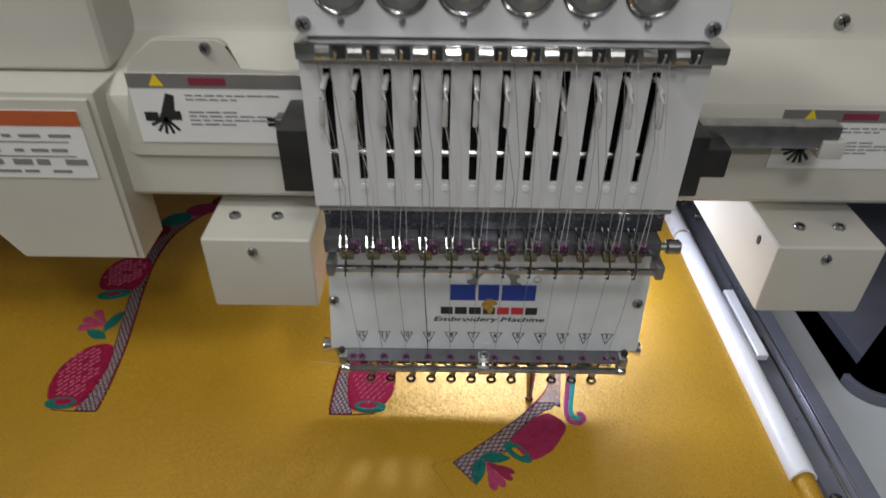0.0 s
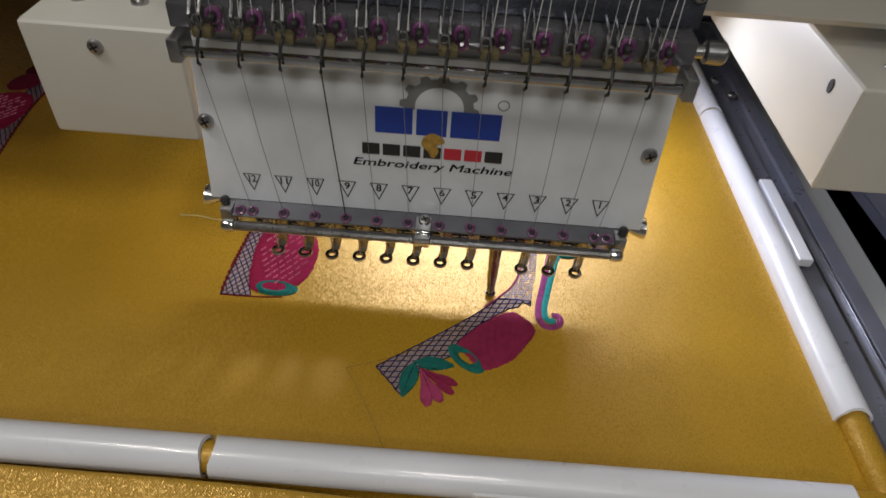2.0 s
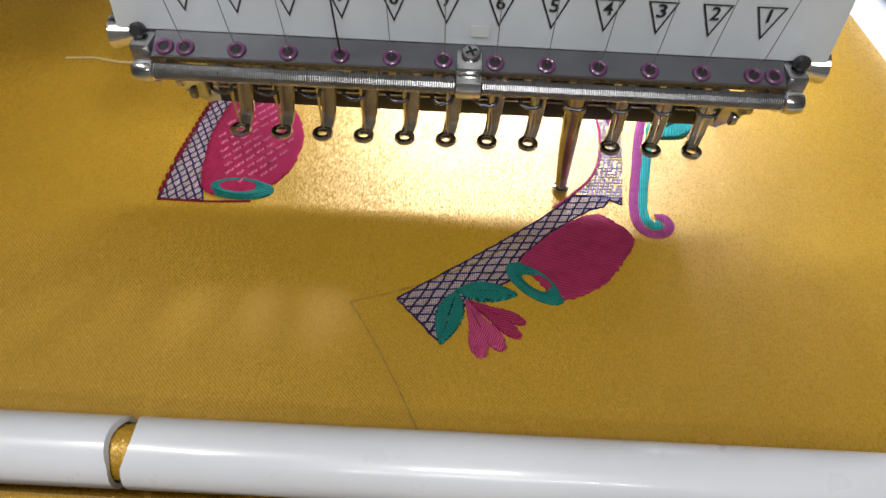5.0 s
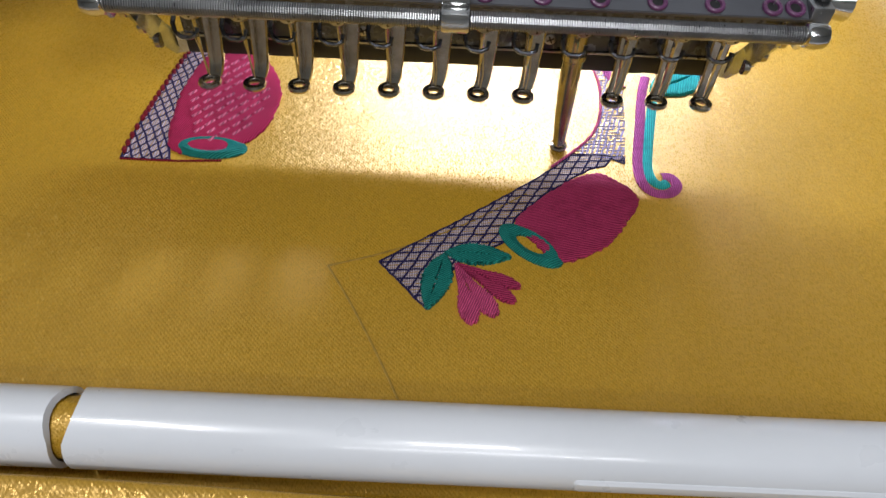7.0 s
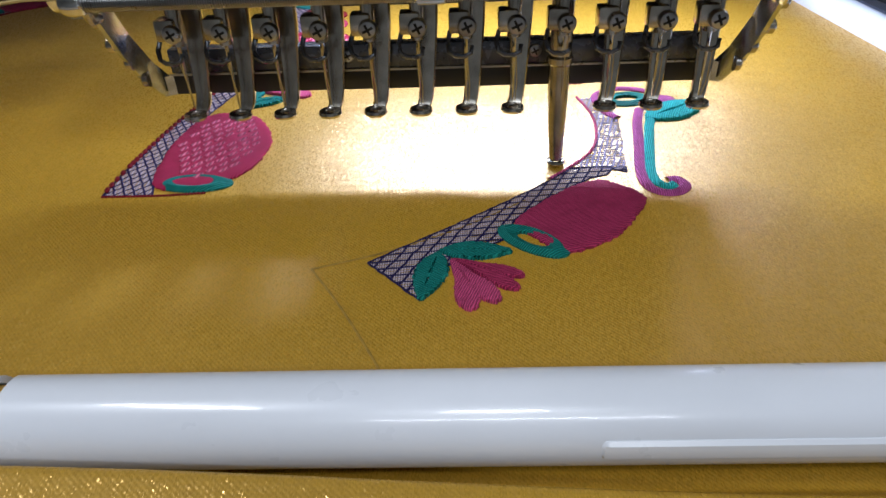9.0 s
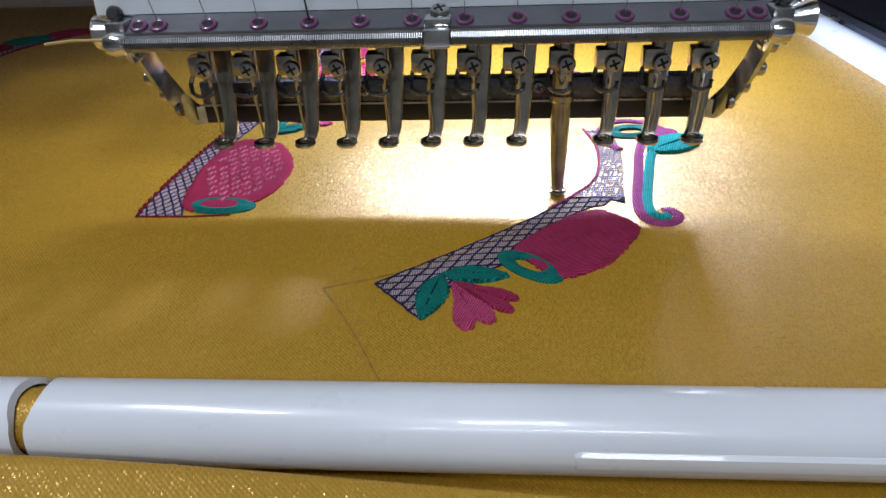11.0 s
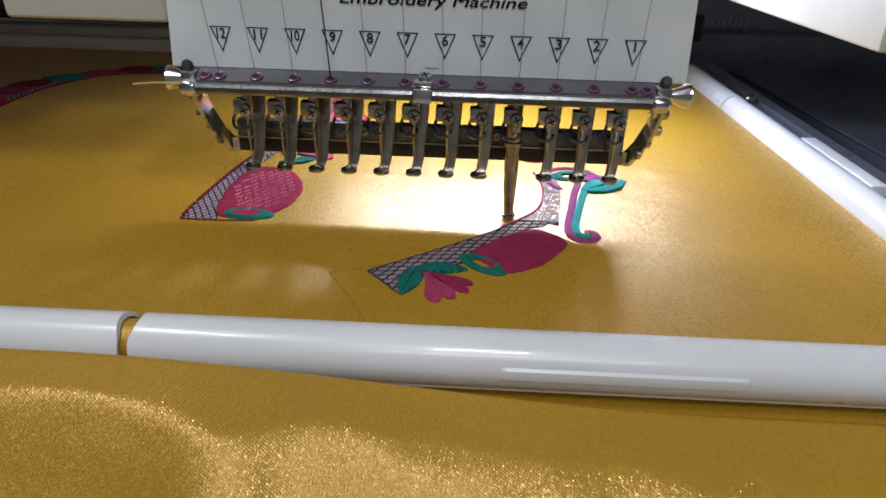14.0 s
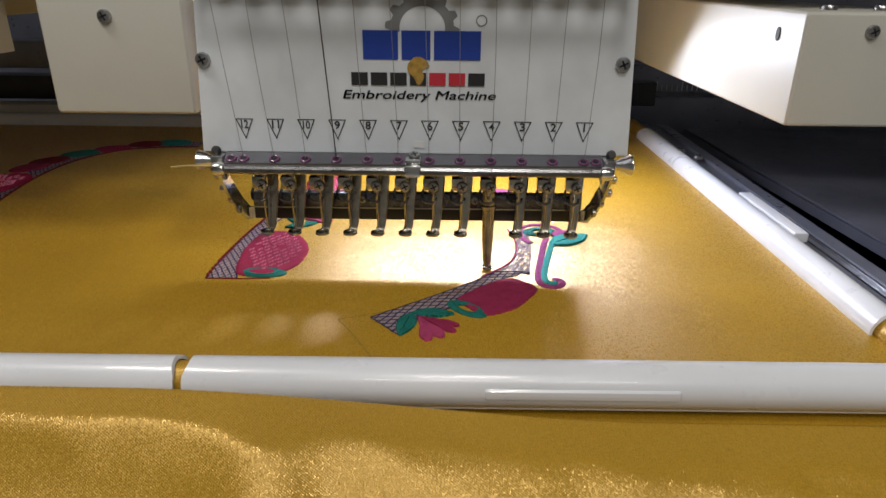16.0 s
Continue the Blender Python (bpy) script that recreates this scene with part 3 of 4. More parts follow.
part("underside", boxed(-0.110, 0.110, -0.0185, 0.012, 0.0735, 0.0765, 0.0005), SMOKED, head)
for s in (-1, 1):
    bm = bmesh.new()
    lathe(bm, [(0.0022, 0), (0.0027, 0.001), (0.0027, 0.003), (0.0018, 0.004)], Matrix.Translation((s * 0.1155, -0.022, 0.0835)) @ pose(0, 0, 0, 70, 0, 0), 14)
    part("rubber_stop", bm, BLACK, head)
    bm = bmesh.new()
    lathe(bm, [(0.0028, 0), (0.0030, 0.006), (0.0062, 0.013), (0.0066, 0.015), (0.0050, 0.0158)], Matrix.Translation((s * 0.1175, -0.008, 0.0740)) @ pose(0, 0, 0, 0, s * 90, 0), 18)
    part("thumb_screw", bm, CHROME, head, "flared chrome thumb screw")
    part("end_plate", boxed(min(s * 0.1105, s * 0.1175), max(s * 0.1105, s * 0.1175), -0.0300, 0.010, 0.0700, 0.0822, 0.001), STEEL, head)

# coil-wound rod in front
prof, n = [], 280
for i in range(n):
    for f, r in ((0, 0.0020), (0.3, 0.00285), (0.7, 0.00285)):
        prof.append((r, -0.108 + 0.216 * (i + f) / n))
rod = part("coil_rod", lathe(bmesh.new(), prof, Matrix.Translation((0, -0.0367, 0.0766)) @ pose(0, 0, 0, 0, 90, 0), 10), STEEL, head, "steel rod wound with a fine spring")
for s in (-1, 1):
    bm = bmesh.new()
    lathe(bm, [(0.0020, -0.004), (0.0036, -0.003), (0.0042, 0.0), (0.0036, 0.003), (0.0018, 0.0042)], Matrix.Translation((s * 0.1108, -0.0367, 0.0766)) @ pose(0, 0, 0, 0, s * 90, 0), 16)
    part("rod_end", bm, CHROME, rod)
    tube(bm := bmesh.new(), [(s * 0.109, -0.0355, 0.0755), (s * 0.1105, -0.030, 0.0695), (s * 0.112, -0.022, 0.0685)], 0.0016, 8)
    part("rod_bracket", bm, CHROME, head)
bm = bmesh.new()
box(bm, -0.0045, 0.0045, -0.0402, -0.0326, 0.0735, 0.0800, 0.0012)
box(bm, -0.0045, 0.0045, -0.0345, -0.0218, 0.0795, 0.0822, 0.0008)
clamp = part("rod_clamp", bm, CHROME, head)
screw(clamp, pose(0.0005, -0.0262, 0.0822, 20, 0, 0), 0.0034)
part("loose_wire", tube(bmesh.new(), [(-0.112, -0.034, 0.0775), (-0.120, -0.034, 0.0775), (-0.130, -0.031, 0.0768), (-0.141, -0.030, 0.0755)], 0.00055, 6), PALETHREAD, head, "stray golden thread end")

# bar behind the presser feet
bar = part("stop_bar", boxed(-0.1085, 0.1095, 0.0145, 0.0215, 0.0370, 0.0465, 0.0005), SMOKED, head, "dark steel bar behind the presser feet")
part("edge_line", boxed(-0.1085, 0.1095, 0.0137, 0.0144, 0.0362, 0.0370), STEEL, bar)
part("rubber_strip", boxed(-0.1085, 0.1095, 0.0146, 0.0215, 0.0282, 0.0360, 0.0006), BLACK, bar, "black rubber strip")
for sx in (-0.036, 0.0385):
    screw(bar, facing(sx, 0.0145, 0.0425), 0.0026)
for s in (-1, 1):
    bm = bmesh.new()
    pts = [(0.106, 0.018, 0.032), (0.113, 0.016, 0.0315), (0.1165, 0.010, 0.040), (0.1195, 0.004, 0.052), (0.1215, -0.002, 0.066)]
    for (a, b) in zip(pts, pts[1:]):
        d = Vector(b) - Vector(a)
        c = Matrix.Translation((s * (a[0] + b[0]) / 2, (a[1] + b[1]) / 2, (a[2] + b[2]) / 2))
        q = Vector((s * d.x, d.y, d.z)).to_track_quat("Z", "Y").to_matrix().to_4x4()
        r = bmesh.ops.create_cube(bm, size=1.0, matrix=c @ q @ Matrix.Diagonal((0.0022, 0.0080, d.length + 0.003, 1)))
    hinge = part("hinge_arm", bm, HINGE, head, "bent bright steel arm")
    for (px, py, pz) in ((0.1235, -0.001, 0.0625), (0.1225, 0.003, 0.0525), (0.1190, 0.0060, 0.0445), (0.1155, 0.0085, 0.037)):
        bm = bmesh.new()
        lathe(bm, [(0.0030, 0), (0.0030, 0.002), (0.0018, 0.003)], Matrix.Translation((s * px, py, pz)) @ pose(0, 0, 0, 0, s * 90, 0), 12)
        part("bolt", bm, GUNMETAL, hinge)


def presser_foot(x):
    """A tapered leg that bends forward into a flat ring."""
    bm = bmesh.new()
    rows = [(0.0110, 0.0700, 0.0043, 0.0036), (0.0105, 0.0560, 0.0041, 0.0034), (0.0085, 0.0420, 0.0035, 0.0029), (0.0068, 0.0310, 0.0030, 0.0024), (0.0058, 0.0272, 0.0029, 0.0019), (0.0046, 0.0250, 0.0028, 0.0012), (0.0028, 0.0243, 0.0026, 0.0003)]
    th = 0.0012
    prev = None
    for y, z, w, o in rows:
        q = [bm.verts.new((x + o + sx * w, y + dy, z)) for sx, dy in ((-1, -th * 0.4), (-0.8, -th), (0.8, -th), (1, -th * 0.4), (1, th), (-1, th))]
        if prev:
            for j in range(6):
                bm.faces.new((prev[j], prev[(j + 1) % 6], q[(j + 1) % 6], q[j]))
        else:
            bm.faces.new(q)
        prev = q
    bm.faces.new(list(reversed(prev)))
    f = part("presser_foot", bm, GUNMETAL, head, "dark steel presser foot with a ring end")
    bm = bmesh.new()
    m = Matrix.Translation((x, 0.0, 0.0243))
    prof_ = [(0.0022, -0.0010), (0.0043, -0.0010), (0.0047, 0.0), (0.0043, 0.0010), (0.0026, 0.0012), (0.0022, 0.0006)]
    rings = [[bm.verts.new(m @ Vector((r * math.cos(2 * math.pi * k / 20), r * math.sin(2 * math.pi * k / 20), h))) for k in range(20)] for r, h in prof_]
    for i in range(6):
        r0, r1 = rings[i], rings[(i + 1) % 6]
        for k in range(20):
            bm.faces.new((r0[k], r0[(k + 1) % 20], r1[(k + 1) % 20], r1[k]))
    part("foot_ring", bm, GUNMETAL, f)
    return f


def needle_unit(x, k):
    """Needle clamp with its screw, bent thread hook and needle."""
    bm = bmesh.new()
    lathe(bm, [(0.0026, 0), (0.0026, 0.016), (0.0020, 0.018)], pose(x, 0.0015, 0.052), 12)
    box(bm, x - 0.0062, x + 0.0012, -0.0035, 0.0040, 0.0545, 0.0625, 0.0012)
    c = part("needle_clamp", bm, GUNMETAL, head, "dark steel needle clamp")
    screw(c, facing(x + 0.0004, -0.0036, 0.0575), 0.0035)
    part("thread_hook", tube(bmesh.new(), [(x - 0.0058, -0.001, 0.0550), (x - 0.0068, -0.003, 0.0515), (x - 0.0062, -0.0045, 0.0485), (x - 0.0040, -0.0052, 0.0472), (x - 0.0005, -0.0054, 0.0470), (x + 0.0018, -0.005, 0.0480), (x + 0.0022, -0.004, 0.0505)], 0.0009, 8), SMOKED, c)
    part("needle", tube(bmesh.new(), [(x, 0.0003, 0.054), (x, 0.0003, 0.040), (x, 0.0003, 0.0275)], 0.0006, 6, radii=[0.0008, 0.0006, 0.0002]), CHROME, c)
    part("needle_thread", tube(bmesh.new(), [(x + 0.0004, -0.0042, 0.0475), (x + 0.0012, -0.002, 0.035), (x + 0.0008, 0.0, 0.0275)], 0.00022, 5), PALETHREAD, c)


for k, x in enumerate(NX, 1):
    if k != 4:
        presser_foot(x + FEET)
    needle_unit(x + FEET, k)
# the working needle stands lowered to the cloth
bar_x = NX[3] + FEET
nb = part("needle_bar", tube(bmesh.new(), [(bar_x, 0.0040, 0.072), (bar_x, 0.0040, 0.040), (bar_x, 0.0035, 0.030), (bar_x, 0.0012, 0.016), (bar_x, -0.0020, 0.0025)], 0.0043, 16, radii=[0.0043, 0.0043, 0.0040, 0.0034, 0.0025]), GUNMETAL, head, "tapered dark steel needle bar")
part("bar_collar", lathe(bmesh.new(), [(0.0044, 0), (0.0051, 0.0008), (0.0051, 0.0030), (0.0044, 0.0038)], pose(bar_x, 0.0040, 0.0400), 16), GUNMETAL, nb)
part("foot_tip", ring(bmesh.new(), pose(bar_x, -0.0024, 0.0018), 0.0027, 0.0011, 16, 8), GUNMETAL, nb)

# thread guide rod and hooks above the plate
gr = part("guide_rod", boxed(-0.1115, 0.1150, -0.0525, -0.0485, 0.1875, 0.1915, 0.0008), CHROME, head, "flat chrome guide rod")
for s, gx in ((-1, -0.1110), (1, 0.1145)):
    part("guide_bracket", boxed(gx - 0.0028, gx + 0.0028, -0.0540, -0.0380, 0.1850, 0.1960, 0.0012), STEEL, gr)
for x in NX:
    part("guide_hook", tube(bmesh.new(), [(x - 0.001, -0.046, 0.1985), (x - 0.0012, -0.051, 0.1960), (x - 0.0015, -0.0545, 0.1915), (x - 0.0018, -0.0545, 0.1865), (x - 0.0022, -0.0520, 0.1845)], 0.0008, 6), BLACK, gr, "black wire hook")

# check-spring row
row = part("spring_rail", boxed(-0.1165, 0.1165, -0.0400, -0.0175, 0.1950, 0.2065, 0.001), CLEAR, head, "smoky rail of thread springs")
for x in NX:
    part("felt_pad", boxed(x - 0.0050, x + 0.0035, -0.0475, -0.0402, 0.1945, 0.1985, 0.001), FELT, row, "mustard felt pad")
    w = part("spring_wheel", ring(bmesh.new(), facing(x + 0.0042, -0.0425, 0.2035), 0.0027, 0.0013, 16, 8), PURPLE, row, "purple thread wheel")
    part("spring_wheel", ring(bmesh.new(), facing(x + 0.0046, -0.0412, 0.1982), 0.0022, 0.0011, 14, 8), PURPLE, row, "purple thread wheel")
    part("clear_block", boxed(x + 0.0012, x + 0.0080, -0.0412, -0.0400, 0.1955, 0.2080, 0.0004), STEEL, row)
    part("spring_coil", ring(bmesh.new(), facing(x - 0.0029, -0.0440, 0.2015), 0.0020, 0.0006, 14, 6), CHROME, row)
    bm = bmesh.new()
    lathe(bm, [(0.0018, 0), (0.0018, 0.003), (0.0010, 0.004)], facing(x + 0.0042, -0.0435, 0.2035), 12)
    part("hub", bm, DARK, w)
    for dx in (-0.0050, -0.0008):
        part("spring_pin", tube(bmesh.new(), [(x + dx, -0.0300, 0.2110), (x + dx, -0.0420, 0.2100), (x + dx, -0.0470, 0.2050), (x + dx, -0.0475, 0.1985)], 0.0009, 8), CHROME, row)
bm = bmesh.new()
lathe(bm, [(0.0030, 0), (0.0030, 0.004), (0.0052, 0.005), (0.0052, 0.013), (0.0042, 0.014)], Matrix.Translation((0.1165, -0.036, 0.2010)) @ pose(0, 0, 0, 0, 90, 0), 18)
part("adjuster_knob", bm, STEEL, row, "knurled steel adjuster knob")

# dark mirror strip between spring row and lever cover
ms = part("mirror_strip", boxed(-0.1165, 0.1190, -0.0265, -0.0180, 0.2070, 0.2255, 0.0008), SMOKED, head, "dark polished steel strip")
part("strip_flange", boxed(-0.1185, 0.1205, -0.0315, -0.0180, 0.2245, 0.2278, 0.0006), CHROME, ms)
for sx in (-0.1140, 0.1150):
    screw(ms, facing(sx, -0.0268, 0.2225), 0.0034)

# take-up lever cover with twelve slots
CX, CP = -0.0067, 0.01774
bm = bmesh.new()
edges_x = [-0.1205]
for i in range(12):
    c = CX + (i - 5.5) * CP
    edges_x += [c - 0.0025, c + 0.0025]
edges_x.append(0.1222)
zs = [0.2282, 0.2480, 0.2510, 0.3215, 0.3245, 0.3310]
cols = []
for i, x in enumerate(edges_x):
    cols.append(x)
grid = [[bm.verts.new((x, -0.0310, z)) for x in cols] for z in zs]
flat = []
for j in range(len(zs) - 1):
    for i in range(len(cols) - 1):
        if i % 2 == 1 and 1 <= j <= 3:
            continue
        flat.append(bm.faces.new((grid[j][i], grid[j][i + 1], grid[j + 1][i + 1], grid[j + 1][i])))
ext = bmesh.ops.extrude_face_region(bm, geom=flat)
bmesh.ops.translate(bm, vec=(0, 0.003, 0), verts=[v for v in ext["geom"] if isinstance(v, bmesh.types.BMVert)])
lc = part("lever_cover", bm, WHITE, head, "white slotted lever cover")
for xa in (-0.1205, 0.1198):
    part("cover_side", boxed(xa, xa + 0.0024, -0.0279, 0.030, 0.2284, 0.3308, 0.0005), WHITE, lc)
part("cover_top", boxed(-0.1180, 0.1197, -0.0279, 0.030, 0.3290, 0.3308), WHITE, lc)
# near-black backing paints in the shade behind the lever slots
part("slot_shade_back", boxed(-0.1178, 0.1195, -0.0150, 0.029, 0.2285, 0.3285), DARK, lc)
part("cross_rod", tube(bmesh.new(), [(-0.117, -0.021, 0.2640), (0.118, -0.021, 0.2640)], 0.0030, 10), STEEL, lc)
for i in range(12):
    x = CX + (i - 5.5) * CP
    dz = -0.012 if i == 8 else 0.0
    dy = 0.014 if i == 8 else 0.0
    dx = 0.0006 * (i - 5.5)
    part("takeup_lever", tube(bmesh.new(), [(x, dy - 0.016, 0.3120 + dz), (x, dy - 0.0250, 0.3180 + dz), (x + dx * 0.1, dy - 0.0320, 0.3202 + dz), (x + dx * 0.3, dy - 0.0375, 0.3190 + dz), (x + dx * 0.5, dy - 0.0415, 0.3155 + dz), (x + dx * 0.7, dy - 0.0436, 0.3105 + dz), (x + dx * 0.85, dy - 0.0445, 0.3040 + dz), (x + dx, dy - 0.0445, 0.2980 + dz), (x + dx, dy - 0.0438, 0.2945 + dz)], 0.0017, 10), LEVER, lc, "bent pale steel take-up lever")
    bm = bmesh.new()
    lathe(bm, [(0.0026, 0), (0.0024, 0.0006)], facing(x, -0.0311, 0.2435), 12)
    part("thread_hole", bm, STICKER, lc)

# chrome rail and tension plate on top
tr = part("top_rail", boxed(-0.1205, 0.1275, -0.0385, -0.0200, 0.3315, 0.3420, 0.0012), CHROME, head, "chrome thread rail")
for i in range(12):
    x = -0.104 + i * 0.0185
    part("rail_roller", tube(bmesh.new(), [(x - 0.004, -0.0400, 0.3370), (x + 0.004, -0.0400, 0.3370)], 0.0042, 10), STEEL if i % 2 else CHROME, tr)
    part("rail_pin", tube(bmesh.new(), [(x + 0.0075, -0.0385, 0.3330), (x + 0.0075, -0.0440, 0.3345), (x + 0.0078, -0.0455, 0.3400)], 0.0010, 8), CHROME, tr)
    part("rail_gap", boxed(x + 0.0052, x + 0.0125, -0.0389, -0.0380, 0.3328, 0.3408), BLACK, tr)
tp = part("tension_plate", prism(bmesh.new(), [(-0.1155, 0.3428), (0.1190, 0.3428), (0.1250, 0.3490), (0.1250, 0.470), (-0.1225, 0.470), (-0.1225, 0.3490)], facing(0, -0.0310, 0), 0.05, 0.001), WHITE, head, "white tension plate with chrome dials")
for i in range(6):
    x = -0.0935 + i * 0.03466
    bm = bmesh.new()
    lathe(bm, [(0.0150, 0.0), (0.0152, 0.0022), (0.0138, 0.0034), (0.0128, 0.0028), (0.0118, 0.0046), (0.0060, 0.0052), (0.0056, 0.0100), (0.0030, 0.0110)], facing(x, -0.0312, 0.3715), 28)
    dial = part("tension_dial", bm, CHROME, tp, "round chrome tension dial")
    part("black_rim", ring(bmesh.new(), facing(x, -0.0316, 0.3715), 0.0150, 0.0011, 28, 8), BLACK, dial)
    bm = bmesh.new()
    lathe(bm, [(0.0020, 0), (0.0020, 0.002), (0.0012, 0.003)], facing(x, -0.0312, 0.3525), 10)
    part("pin", bm, STEEL, tp)
for sx in (-0.1150, 0.1170):
    screw(tp, facing(sx, -0.0310, 0.3505), 0.0045)

# threads, each a thing of its own run
for k, x in enumerate(NX, 1):
    sway = 0.0012 * math.sin(k * 2.1)
    t1 = part("front_thread", tube(bmesh.new(), [(x - 0.0022, -0.0522, 0.1847), (x + sway * 0.4 - 0.001, -0.043, 0.140), (x + sway * 0.3, -0.0300, 0.0900), (x, -0.0270, 0.0812)], 0.00017 if k != 9 else 0.00036, 5), GREYTHREAD if k != 9 else INK, head)
    xl = CX + (12 - k - 5.5) * CP
    part("upper_thread", tube(bmesh.new(), [(xl + 0.0006 * (12 - k - 5.5), -0.0445, 0.2960), (x + 0.002, -0.0460, 0.2500), (x - 0.0008, -0.0478, 0.2060)], 0.00024, 5), WHITETHREAD if k % 3 else GREYTHREAD, head)
    part("upper_thread", tube(bmesh.new(), [(xl + 0.003, -0.0400, 0.3320), (x + 0.004, -0.0420, 0.2700), (x + 0.0042, -0.0450, 0.2060)], 0.00024, 5), WHITETHREAD if k % 3 else GREYTHREAD, head)
    part("upper_thread", tube(bmesh.new(), [(xl - 0.004, -0.0390, 0.3320), (x - 0.0035 + sway, -0.0375, 0.2800), (x - 0.0030, -0.0400, 0.2300), (x - 0.0045, -0.0465, 0.2060)], 0.00022, 5), GREYTHREAD, head)

# ---- gold cloth with embroidery ----
def ease(t):
    t = max(0.0, min(1.0, t))
    return t * t * (3 - 2 * t)


def cloth_height(x, y):
    """Flat where it is stretched in the frame, loose and rumpled in front of the clips."""
    n = noise.noise(Vector((x * 9, y * 9, 0.3)))
    z = 0.0
    if y < -0.1262:
        rise = 0.0112 - 0.0160 * ease((x + 0.125) / 0.25) + 0.0010 * noise.noise(Vector((x * 7, 3.1, 0.0)))
        fold = -0.171 - 0.016 * math.exp(-((x + 0.055) / 0.022) ** 2) - 0.007 * ease((x + 0.03) / 0.03) + 0.004 * noise.noise(Vector((x * 26, 5.2, 0.0)))
        steep = 0.66 - 0.30 * ease((x - 0.14) / 0.06) + 0.30 * ease((-0.03 - x) / 0.07) + 0.22 * noise.noise(Vector((x * 11, 8.8, 0.0)))
        if y > -0.1500:
            z = -0.0088 * ease((-0.1262 - y) / 0.0045)
        elif y > -0.1565:
            z = -0.0088 + (rise + 0.0088) * ease((-0.1500 - y) / 0.0065)
        else:
            e = max(0.0, fold - y)
            z = rise + 0.16 * (y + 0.1565) - steep * (e - 0.005 * (1 - math.exp(-e / 0.005))) + ease(e / 0.012) * (0.0042 * noise.noise(Vector((x * 11 + y * 16, y * 30, 2.0))) + 0.0011 * noise.noise(Vector((x * 60, y * 80, 4.0))))
    elif x < 0.235 and y < 0.40:
        z = 0.00012 * n
    return z


def cloth_sheet():
    xs = np.concatenate([np.linspace(-0.95, -0.45, 26), np.linspace(-0.44, 0.262, 110)])
    ys = np.concatenate([np.linspace(-0.62, -0.24, 40), np.linspace(-0.236, -0.157, 50), np.linspace(-0.156, -0.1258, 40), np.linspace(-0.124, 0.452, 60)])
    verts = [(float(x), float(y), cloth_height(x, y)) for y in ys for x in xs]
    w = len(xs)
    faces = [(j * w + i, j * w + i + 1, (j + 1) * w + i + 1, (j + 1) * w + i) for j in range(len(ys) - 1) for i in range(w - 1)]
    me = bpy.data.meshes.new("gold_cloth")
    me.from_pydata(verts, [], faces)
    me.materials.append(SATIN)
    me.shade_smooth()
    ob = new("gold_cloth", me)
    so = ob.modifiers.new("thickness", "SOLIDIFY")
    so.thickness, so.offset = 0.0006, -1
    ob.location = (0.002, -0.0013, 0.0)
    return tagged(ob, "shimmering gold silk cloth stretched in the frame with floral embroidery", "cloth")


cloth = cloth_sheet()


def patch(name, pts, mat, h=0.0011, smooth=True, label="", base=0.0002, mirror=None):
    """A padded patch of stitches with a rounded edge."""
    if mirror is not None:
        pts = [(2 * mirror - x, y) for x, y in pts]
    o = spline(pts, per=9) if smooth else pts
    rj = random.Random(len(o) * 7 + int(abs(pts[0][0]) * 1e5))
    gx, gy = sum(p[0] for p in o) / len(o), sum(p[1] for p in o) / len(o)
    ragged = []
    for i, (x, y) in enumerate(o):
        d = Vector((x - gx, y - gy))
        d = d.normalized() * (rj.uniform(-0.00025, 0.00045) + (0.00028 if i % 2 else -0.00020)) if d.length > 0.001 else Vector((0, 0))
        ragged.append((x + d.x, y + d.y))
    o = ragged
    cx, cy = sum(p[0] for p in o) / len(o), sum(p[1] for p in o) / len(o)
    bm = bmesh.new()
    rows = []
    for f, z in ((1.0, base - 0.0006), (1.0, base + h * 0.35), (0.955, base + h * 0.8), (0.88, base + h)):
        rows.append([bm.verts.new((cx + (x - cx) * f, cy + (y - cy) * f, z)) for x, y in o])
    n = len(o)
    for a, b in zip(rows, rows[1:]):
        for i in range(n):
            bm.faces.new((a[i], a[(i + 1) % n], b[(i + 1) % n], b[i]))
    top = bm.faces.new(rows[-1])
    bmesh.ops.triangulate(bm, faces=[top])
    return part(name, bm, mat, cloth, label)


def oval(cx, cy, a, b, angle, n=28):
    c, s = math.cos(radians(angle)), math.sin(radians(angle))
    return [(cx + a * math.cos(t) * c - b * math.sin(t) * s, cy + a * math.cos(t) * s + b * math.sin(t) * c) for t in (2 * math.pi * i / n for i in range(n))]


def eye(cx, cy, a, b, angle, inner_mat, label, mirror=None):
    """A teal oval ring of satin stitch round a small centre."""
    if mirror is not None:
        cx, angle = 2 * mirror - cx, -angle
    outer, inner = oval(cx, cy, a, b, angle), oval(cx, cy, a * 0.46, b * 0.42, angle)
    mid = oval(cx, cy, a * 0.75, b * 0.74, angle)
    bm = bmesh.new()
    rows = [[bm.verts.new((x, y, z)) for x, y in o] for o, z in ((outer, -0.0004), (outer, 0.0006), (mid, 0.0020), (inner, 0.0012), (inner, -0.0004))]
    for p, q in zip(rows, rows[1:]):
        for i in range(len(outer)):
            j = (i + 1) % len(outer)
            bm.faces.new((p[i], p[j], q[j], q[i]))
    e = part("oval_ring", bm, TEAL, cloth, label)
    if inner_mat:
        bm = bmesh.new()
        prism(bm, oval(cx, cy, a * 0.46, b * 0.42, angle), pose(0, 0, 0.0011), 0.001)
        part("oval_centre", bm, inner_mat, e)
    return e


